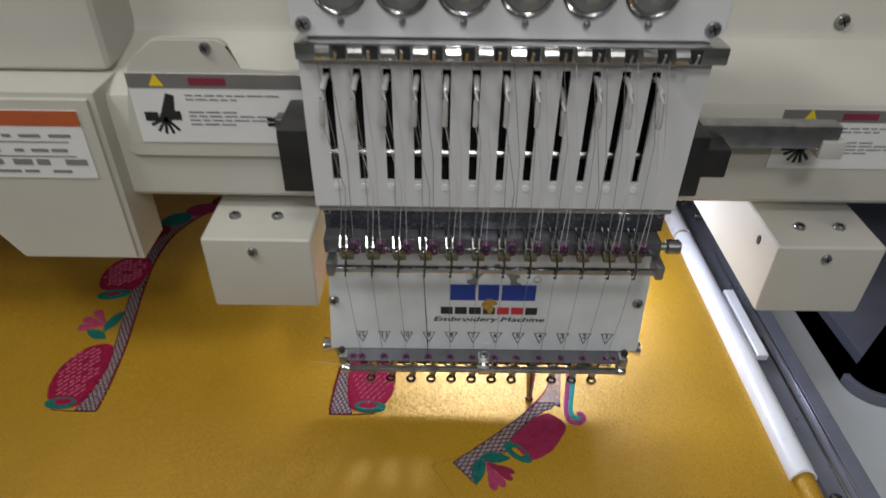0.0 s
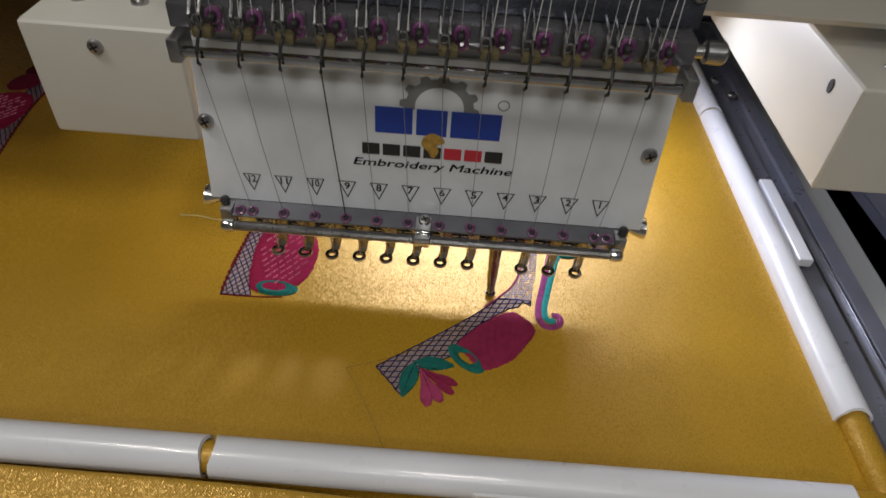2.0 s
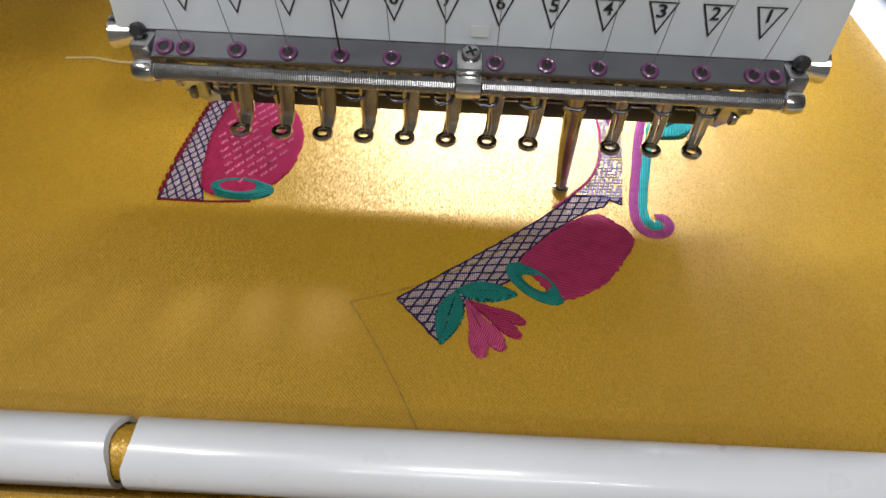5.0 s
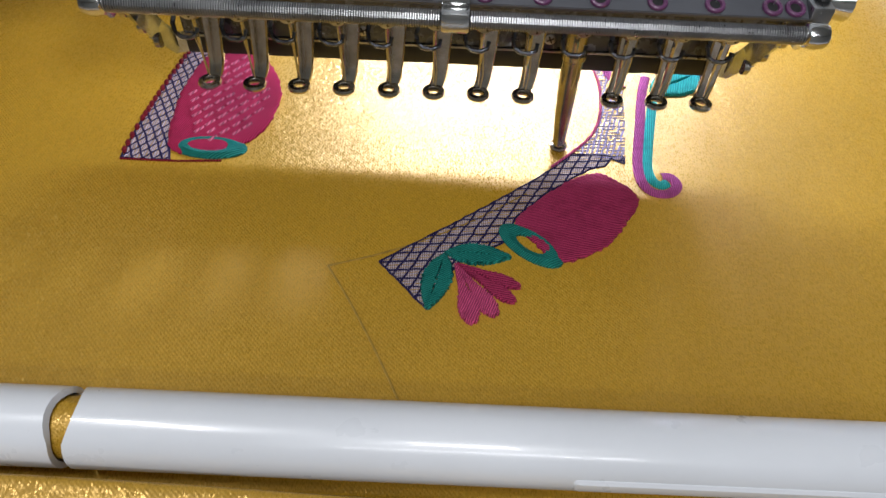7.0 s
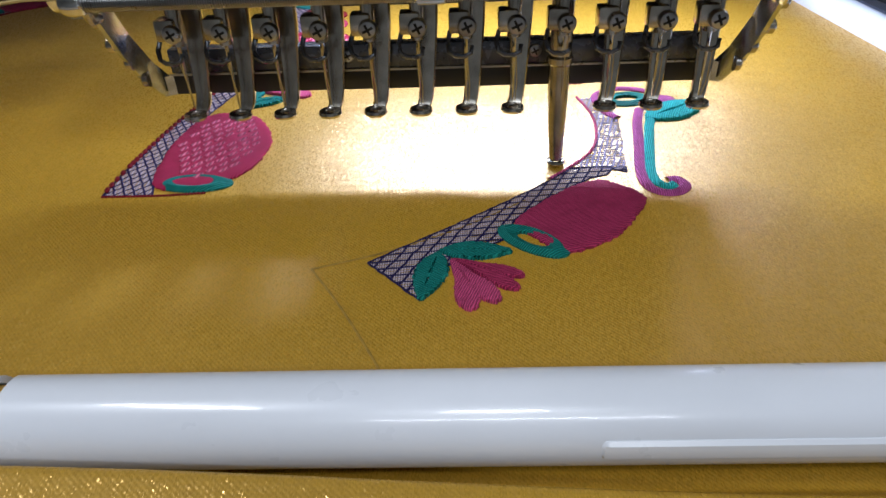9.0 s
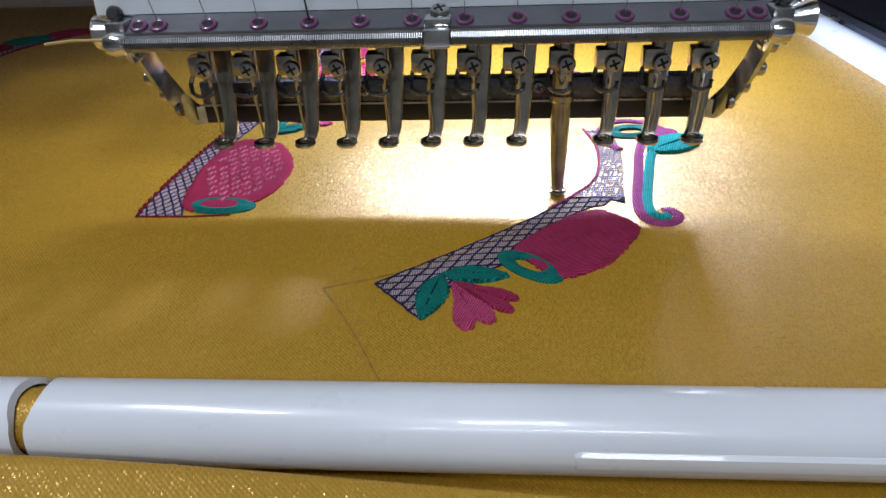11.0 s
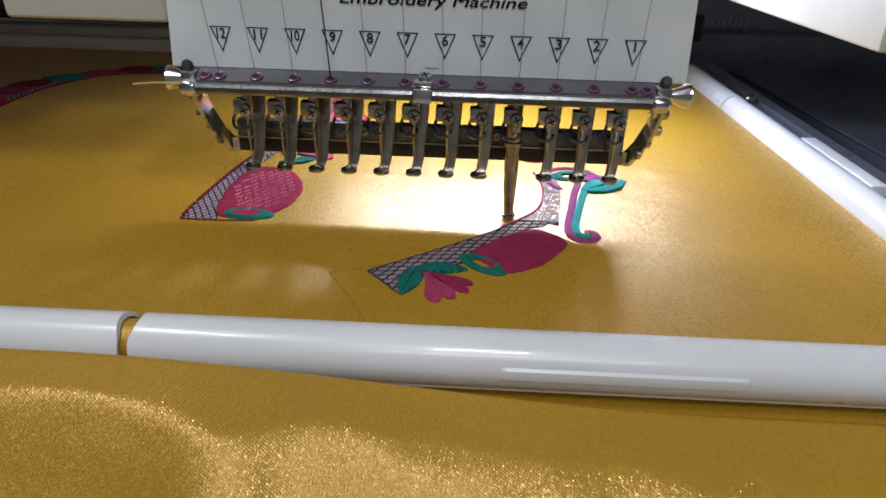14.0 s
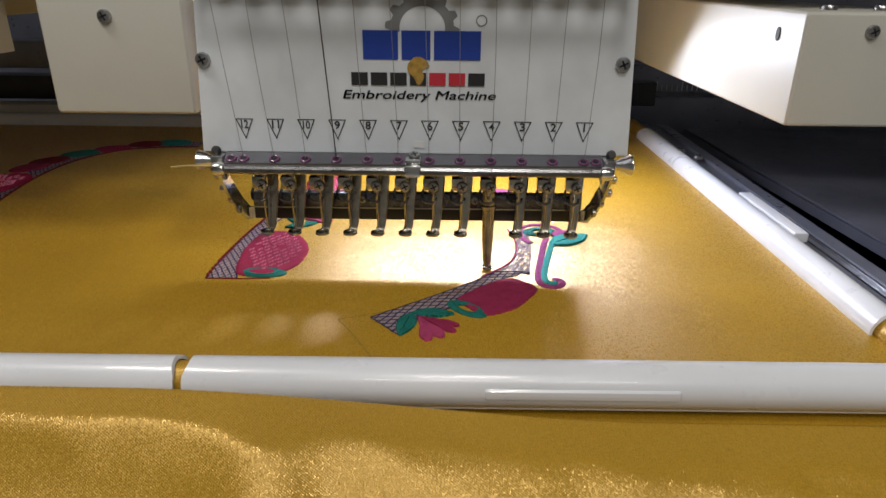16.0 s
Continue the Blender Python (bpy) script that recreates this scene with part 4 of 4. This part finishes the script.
def stroke(name, pts, width, mat, label="", h=0.0012, taper=False, mirror=None, z0=0.0):
    """A satin-stitched line."""
    if mirror is not None:
        pts = [(2 * mirror - x, y) for x, y in pts]
    c = spline(pts, closed=False, per=8)
    bm = bmesh.new()
    prev = None
    n = len(c)
    for i, (x, y) in enumerate(c):
        a, b = Vector((*c[max(i - 1, 0)], 0)), Vector((*c[min(i + 1, n - 1)], 0))
        d = (b - a).normalized()
        s = Vector((-d.y, d.x, 0))
        w = width / 2 * (math.sin(math.pi * min(1, max(0.02, i / (n - 1)))) ** 0.6 if taper else 1.0)
        q = [bm.verts.new(Vector((x, y, z0 + z)) + s * (w * f)) for f, z in ((-1, -0.0004), (-0.95, h * 0.4), (-0.45, h), (0.45, h), (0.95, h * 0.4), (1, -0.0004))]
        if prev:
            for j in range(5):
                bm.faces.new((prev[j], prev[j + 1], q[j + 1], q[j]))
        prev = q
    return part(name, bm, mat, cloth, label)


def leaf(p, q, width, mat, mirror=None, label=""):
    """A pointed leaf in two halves with a vein between."""
    P_, Q_ = Vector(p), Vector(q)
    d = Q_ - P_
    s = Vector((-d.y, d.x)).normalized() * width
    for k in (1, -1):
        o = [P_, P_ + d * 0.25 + s * 0.85 * k, P_ + d * 0.5 + s * k, P_ + d * 0.75 + s * 0.75 * k, Q_, P_ + d * 0.6 + s * 0.05 * k, P_ + d * 0.3 + s * 0.05 * k]
        patch("leaf", [(v.x, v.y) for v in o], mat, 0.0014, label=label, mirror=mirror)


def lattice(name, outline, step, angles, mat, label="", wobble=0.00018, seed=1, width=0.00078, lift=0.0, rim=True, gaps=0.0):
    """Crossing stitched threads clipped to an outline."""
    rng = random.Random(seed)
    verts, faces = [], []

    def run(a, b, z):
        d = (b - a)
        L = d.length
        if L < 0.0006:
            return
        d.normalize()
        s = Vector((-d.y, d.x))
        m = max(1, int(L / 0.0022))
        base = None
        for i in range(m + 1):
            c = a + d * (L * i / m) + s * (rng.uniform(-wobble, wobble) if 0 < i < m else 0)
            k = len(verts)
            verts.extend([(*(c - s * width / 2), lift), (*c, lift + z), (*(c + s * width / 2), lift)])
            if base is not None and rng.random() >= gaps:
                faces.extend([(base, base + 1, k + 1, k), (base + 1, base + 2, k + 2, k + 1)])
            base = k

    n = len(outline)
    for ang, z in zip(angles, (0.0002, 0.0003)):
        d = Vector((math.cos(radians(ang)), math.sin(radians(ang))))
        s = Vector((-d.y, d.x))
        offs = [Vector(p).dot(s) for p in outline]
        o = min(offs) + step * 0.5
        while o < max(offs):
            hits = []
            for i in range(n):
                a, b = Vector(outline[i]), Vector(outline[(i + 1) % n])
                fa, fb = a.dot(s) - o, b.dot(s) - o
                if (fa < 0) != (fb < 0):
                    c = a + (b - a) * (fa / (fa - fb))
                    hits.append(c.dot(d))
            hits.sort()
            for u, v in zip(hits[::2], hits[1::2]):
                run(d * u + s * o, d * v + s * o, z)
            o += step
    for i in range(n if rim else 0):
        run(Vector(outline[i]), Vector(outline[(i + 1) % n]), 0.0003)
    me = bpy.data.meshes.new(name)
    me.from_pydata(verts, [], faces)
    me.materials.append(mat)
    ob = new(name, me)
    ob.parent = cloth
    if label:
        ob["label"] = label
    return ob


def beads(pts, mat, gap=0.0031, size=0.0015, mirror=None, label=""):
    """A row of short overlapping stitches."""
    if mirror is not None:
        pts = [(2 * mirror - x, y) for x, y in pts]
    c = spline(pts, closed=False, per=12)
    bm = bmesh.new()
    dist, last = 0.0, Vector(c[0])
    for p in c[1:]:
        p = Vector(p)
        dist += (p - last).length
        if dist >= gap:
            dist = 0
            a = math.degrees(math.atan2(p.y - last.y, p.x - last.x))
            bmesh.ops.create_uvsphere(bm, u_segments=8, v_segments=5, radius=1.0, matrix=Matrix.Translation((p.x, p.y, 0.0004)) @ pose(0, 0, 0, 0, 0, a + 20) @ Matrix.Diagonal((size * 1.7, size * 0.75, 0.0008, 1)))
        last = p
    return part("stitch_edge", bm, mat, cloth, label)


# motif under the needles: a slanting lattice band with tulip, leaves, flower and scroll
BAND = spline([(-0.025, -0.069), (-0.008, -0.0555), (0.013, -0.039), (0.036, -0.0195), (0.051, -0.004), (0.061, 0.009), (0.067, 0.025), (0.0695, 0.05), (0.066, 0.072)], closed=False, per=4)
BAND += spline([(0.0800, 0.075), (0.0795, 0.04), (0.0755, 0.010), (0.0725, -0.009)], closed=False, per=3)
BAND += [(0.067, -0.006), (0.064, -0.011), (0.057, -0.0135), (0.038, -0.029), (0.025, -0.044), (0.020, -0.057), (0.004, -0.066), (-0.007, -0.0895)]
CUT = -0.0035    # above this line the band is only run-stitched
LOW = [p for p in BAND if p[1] <= CUT]
HIGH = [p for p in BAND if p[1] >= CUT - 0.004]
lattice("under_stitch", LOW, 0.0013, (8,), LILAC, "pale lilac threads under the lattice", 0.0001, seed=8, width=0.00105, lift=0.00005, rim=False)
lattice("lattice_band", LOW, 0.0040, (64, 6), VIOLET, "indigo lattice of crossing threads", 0.0003, seed=3, width=0.00085, lift=0.0002)
lattice("run_stitch_band", HIGH, 0.0021, (74, 4), INDIGO_PALE, "loose blue run stitches", 0.0003, seed=5, width=0.0009, lift=0.0001, rim=False, gaps=0.14)
stroke("edge_line", [(0.041, -0.0135), (0.051, -0.003), (0.0605, 0.009), (0.0665, 0.025), (0.069, 0.05), (0.0655, 0.074)], 0.0013, PINK_LIGHT, "pink edging stitch", 0.0008)
patch("petal", [(0.0250, -0.0465), (0.037, -0.0315), (0.050, -0.0205), (0.0595, -0.0165), (0.068, -0.0210), (0.0745, -0.0310), (0.066, -0.047), (0.056, -0.0585), (0.0405, -0.0655), (0.031, -0.056)], PINK, 0.0016, label="solid rose tulip in satin stitch")
eye(0.0300, -0.0580, 0.0142, 0.0068, -41, None, "teal oval ring")
leaf((-0.0015, -0.0635), (0.0225, -0.0645), 0.0046, TEAL, label="teal leaf")
leaf((-0.0015, -0.0640), (-0.0070, -0.0895), 0.0050, TEAL, label="teal leaf")
for q, wd, mt in (((0.0245, -0.0780), 0.0024, PINK), ((0.0225, -0.0845), 0.0027, PINK), ((0.0160, -0.0905), 0.0034, PINK_LIGHT), ((0.0085, -0.0940), 0.0036, PINK_LIGHT)):
    a, b = Vector((0.0020, -0.0685)), Vector(q)
    d = b - a
    s = Vector((-d.y, d.x)).normalized() * wd
    patch("flower_petal", [tuple(v) for v in (a, a + d * 0.45 + s * 0.5, a + d * 0.8 + s, b + s * 0.4, b - s * 0.5, a + d * 0.8 - s, a + d * 0.45 - s * 0.4)], mt, 0.0013, label="pink flower petal")
stroke("scroll", [(0.0925, 0.056), (0.0880, 0.040), (0.0835, 0.018), (0.0782, -0.008), (0.0780, -0.0205), (0.0820, -0.0262), (0.0880, -0.0262), (0.0920, -0.0215), (0.0905, -0.0165), (0.0865, -0.0165)], 0.0045, MAGENTA, "orchid pink scroll")
stroke("scroll", [(0.1000, 0.048), (0.0945, 0.042), (0.0895, 0.024), (0.0825, -0.006), (0.0820, -0.0170), (0.0850, -0.0215), (0.0882, -0.0200)], 0.0045, AQUA, "aqua scroll line")
leaf((0.0930, 0.0430), (0.1240, 0.0640), 0.0092, AQUA, label="aqua leaf")
patch("petal", oval(0.1045, 0.0650, 0.008, 0.006, 30, 12), MAGENTA, 0.0012, label="orchid petal")
eye(0.0890, 0.0690, 0.0130, 0.0085, 10, None, "aqua oval ring")
stroke("scroll", [(0.0800, 0.046), (0.0745, 0.058), (0.0755, 0.076), (0.0870, 0.084), (0.1010, 0.080), (0.1075, 0.068)], 0.0042, MAGENTA, "orchid pink scroll")
for i, q in enumerate(((0.070, 0.110), (0.085, 0.145), (0.062, 0.160))):
    patch("petal", oval(*q, 0.017, 0.014, 60, 12), (PINK, TULIP, MAGENTA)[i], 0.0012, label="rose petal")

# twin columns of tulips on either side of the placket
AX = -0.2398
COL = [(-0.344, -0.0195), (-0.3445, 0.010), (-0.3490, 0.060), (-0.3570, 0.110), (-0.3660, 0.165), (-0.3690, 0.210), (-0.3640, 0.255), (-0.3400, 0.300), (-0.3000, 0.318), (-0.2600, 0.322)]
INN = [(-0.364, -0.0195), (-0.3600, 0.0), (-0.3600, 0.055), (-0.3700, 0.110), (-0.3790, 0.165), (-0.3860, 0.210), (-0.3840, 0.268), (-0.3520, 0.318), (-0.3050, 0.340), (-0.2600, 0.346)]


def run_dashes(cx, cy, sx, sy, seed):
    """Slanting rows of short pale stitches over a padded oval."""
    rng = random.Random(seed)
    d = Vector((math.cos(radians(54)), math.sin(radians(54))))
    s = Vector((-d.y, d.x))
    verts, faces = [], []
    for row in range(-9, 10):
        for col in range(-10, 11):
            c = d * (col * 0.0062 + (row % 2) * 0.0026 + rng.uniform(-0.0003, 0.0003)) + s * (row * 0.0046 + rng.uniform(-0.0003, 0.0003))
            if (c.x / sx) ** 2 + (c.y / sy) ** 2 > 0.92 or rng.random() < 0.06:
                continue
            c += Vector((cx, cy))
            half, w = d * rng.uniform(0.0019, 0.0027), s * 0.00055
            k = len(verts)
            for q, z in ((c - half - w, 0.0016), (c + half - w, 0.0016), (c + half, 0.0025), (c - half, 0.0025), (c + half + w, 0.0016), (c - half + w, 0.0016)):
                verts.append((q.x, q.y, z))
            faces.extend([(k, k + 1, k + 2, k + 3), (k + 3, k + 2, k + 4, k + 5)])
    me = bpy.data.meshes.new("run_stitches")
    me.from_pydata(verts, [], faces)
    me.materials.append(PALE_PINK)
    ob = new("run_stitches", me)
    ob.parent = cloth
    tagged(ob, "pale pink run stitches in slanting rows")


def tulip_column(mirror, seed):
    o = spline(COL, closed=False, per=4) + spline(INN[::-1], closed=False, per=4)
    if mirror is not None:
        o = [(2 * mirror - x, y) for x, y in o]
    lattice("under_stitch", o, 0.0013, (90,), LILAC, "pale lilac threads under the lattice", 0.0001, seed=seed + 20, width=0.00105, lift=0.00005, rim=False)
    lattice("lattice_band", o, 0.0036, (58, 122) if mirror is None else (52, 118), VIOLET, "indigo lattice of crossing threads", 0.0003, seed=seed, width=0.00085, lift=0.0002)
    beads(COL, CRIMSON, mirror=mirror, label="row of crimson stitches")
    stroke("edge_line", [(-0.344, -0.0200), (-0.366, -0.0200), (-0.385, -0.0185)], 0.0010, CRIMSON, "", 0.0006, mirror=mirror)
    patch("tulip", [(-0.3620, -0.012), (-0.3560, 0.020), (-0.3565, 0.042), (-0.3600, 0.058), (-0.3700, 0.064), (-0.3860, 0.058), (-0.3985, 0.036), (-0.4005, 0.016), (-0.3950, -0.004), (-0.3800, -0.014)], TULIP, 0.0014, label="rose tulip with open run stitches", mirror=mirror)
    for cx, cy, sx, sy in ((-0.3785, 0.0245, 0.019, 0.033), (-0.3945, 0.1765, 0.021, 0.026)):
        run_dashes(cx if mirror is None else 2 * mirror - cx, cy, sx, sy, seed + 5)
    eye(-0.3785, -0.0108, 0.0155, 0.0070, 2, PINK, "teal oval ring with a pink centre", mirror)
    leaf((-0.374, 0.072), (-0.397, 0.083), 0.0050, TEAL, mirror, "teal leaf")
    leaf((-0.380, 0.082), (-0.372, 0.112), 0.0055, TEAL, mirror, "teal leaf")
    for q, wd in (((-0.408, 0.086), 0.0045), ((-0.408, 0.100), 0.0045), ((-0.400, 0.113), 0.0045)):
        a, b = Vector((-0.382, 0.092)), Vector(q)
        d = b - a
        s = Vector((-d.y, d.x)).normalized() * wd
        patch("flower_petal", [tuple(v) for v in (a, a + d * 0.5 + s * 0.6, a + d * 0.85 + s, b, a + d * 0.85 - s, a + d * 0.5 - s * 0.6)], PINK_LIGHT, 0.0013, label="pink flower petal", mirror=mirror)
    eye(-0.3930, 0.1400, 0.0172, 0.0082, 12, PINK, "teal oval ring with a pink centre", mirror)
    patch("tulip", [(-0.3760, 0.148), (-0.3700, 0.165), (-0.3710, 0.192), (-0.3800, 0.206), (-0.3960, 0.208), (-0.4120, 0.198), (-0.4190, 0.176), (-0.4130, 0.152), (-0.3950, 0.145)], TULIP, 0.0014, label="rose tulip with open run stitches", mirror=mirror)
    for i, (x, y) in enumerate(((-0.387, 0.226), (-0.382, 0.252), (-0.366, 0.282), (-0.342, 0.305), (-0.314, 0.328), (-0.286, 0.336))):
        patch("petal", oval(x - 0.007, y + 0.004, 0.019, 0.013, 60 - i * 12, 12), (PINK, CRIMSON, TEAL, PINK, CRIMSON, TEAL)[i], 0.0013, label="dark petal of the border", mirror=mirror)


tulip_column(None, 11)
tulip_column(AX, 12)

# faint tailor's chalk lines
CHALK = material("grey_chalk", (0.25, 0.145, 0.017), 0.7, vary=0.3, scale=300)
stroke("chalk_line", [(0.030, -0.030), (0.005, -0.049), (-0.020, -0.063), (-0.043, -0.072)], 0.0007, CHALK, "grey chalk line", 0.0001, z0=0.0002)
stroke("chalk_line", [(-0.043, -0.072), (-0.033, -0.088), (-0.022, -0.108), (-0.012, -0.128)], 0.0007, CHALK, "grey chalk line", 0.0001, z0=0.0002)

# ---- white snap clips round the frame ----
def snap_clip(x0, x1, y, r, label, along="x", z=0.0012):
    """A split plastic tube that grips the cloth on the frame rod."""
    t = thing("frame_clip", label, "clip", group="white clips round the cloth")
    bm = bmesh.new()
    n = 24
    rows = []
    for L in [x0, x0 + 0.006] + list(np.linspace(x0, x1, 10)[1:-1]) + [x1 - 0.006, x1]:
        arc = []
        for i in range(n + 1):
            a = radians(-62 + 304 * i / n)
            arc.append((r * math.cos(a), r * math.sin(a)))
        for i in range(n, -1, -1):
            a = radians(-62 + 304 * i / n)
            arc.append(((r - 0.0018) * math.cos(a), (r - 0.0018) * math.sin(a)))
        cut = (0.0020 if L == x0 else -0.0020 if L == x1 else 0.0)
        ends = [L + cut * max(0.0, w / r - 0.62) / 0.38 for v, w in arc]
        rows.append([bm.verts.new((q, y + v, z + w) if along == "x" else (y + v, q, z + w)) for q, (v, w) in zip(ends, arc)])
    m = len(rows[0])
    for a, b in zip(rows, rows[1:]):
        for i in range(m):
            bm.faces.new((a[i], a[(i + 1) % m], b[(i + 1) % m], b[i]))
    for e in (rows[0], rows[-1]):
        for i in range(n):
            bm.faces.new((e[i], e[i + 1], e[m - 2 - i], e[m - 1 - i]))
    part("tube", bm, TUBE, t)
    s = -1 if along == "x" else 1
    a = radians(-66)
    v, w = s * r * math.cos(a), r * math.sin(a) + z
    e = [(x0 + 0.001, y + v, w), ((x0 + x1) / 2, y + v, w), (x1 - 0.001, y + v, w)]
    part("edge_bead", tube(bmesh.new(), e if along == "x" else [(q[1], q[0], q[2]) for q in e], 0.0013, 8), TUBE, t)
    return t


R = 0.0112
FZ = 0.0045      # height of the front rod
snap_clip(-0.60, -0.1035, -0.1405, R, "milky white plastic clip tube along the cloth edge", z=FZ)
front_clip = snap_clip(-0.0997, 0.239, -0.1405, R, "long milky white plastic clip tube with a pressed lip", z=FZ)
lip = bmesh.new()
box(lip, 0.037, 0.127, -0.1523, -0.1475, 0.0022, 0.0082, 0.0022, 3)
part("lip", lip, TUBE, front_clip)
side_clip = snap_clip(-0.084, 0.2570, 0.2635, R, "long milky white plastic clip tube beside the rail", "y")
part("grip_tab", boxed(0.2755, 0.2865, 0.050, 0.150, 0.0010, 0.0085, 0.0015, 3), TUBE, side_clip, "flat white grip tab")
snap_clip(0.2590, 0.395, 0.2635, R, "short milky white plastic clip tube beside the rail", "y")
snap_clip(-0.70, 0.243, 0.437, R, "milky white plastic clip tube behind the head")
bm = bmesh.new()
tube(bm, [(0.2635, -0.150, 0.0005), (0.2635, -0.083, 0.0012), (0.2635, 0.20, 0.0012), (0.2635, 0.46, 0.0012)], 0.0088, 16)
tagged(finish("wrapped_rod", bm, SATIN), "round frame rod wrapped in gold cloth", "rod")
bm = bmesh.new()
tube(bm, [(-0.95, -0.1405, FZ), (0.0, -0.1405, FZ), (0.262, -0.1405, FZ)], 0.0088, 16)
tagged(finish("wrapped_rod", bm, SATIN), "round frame rod wrapped in gold cloth", "rod")
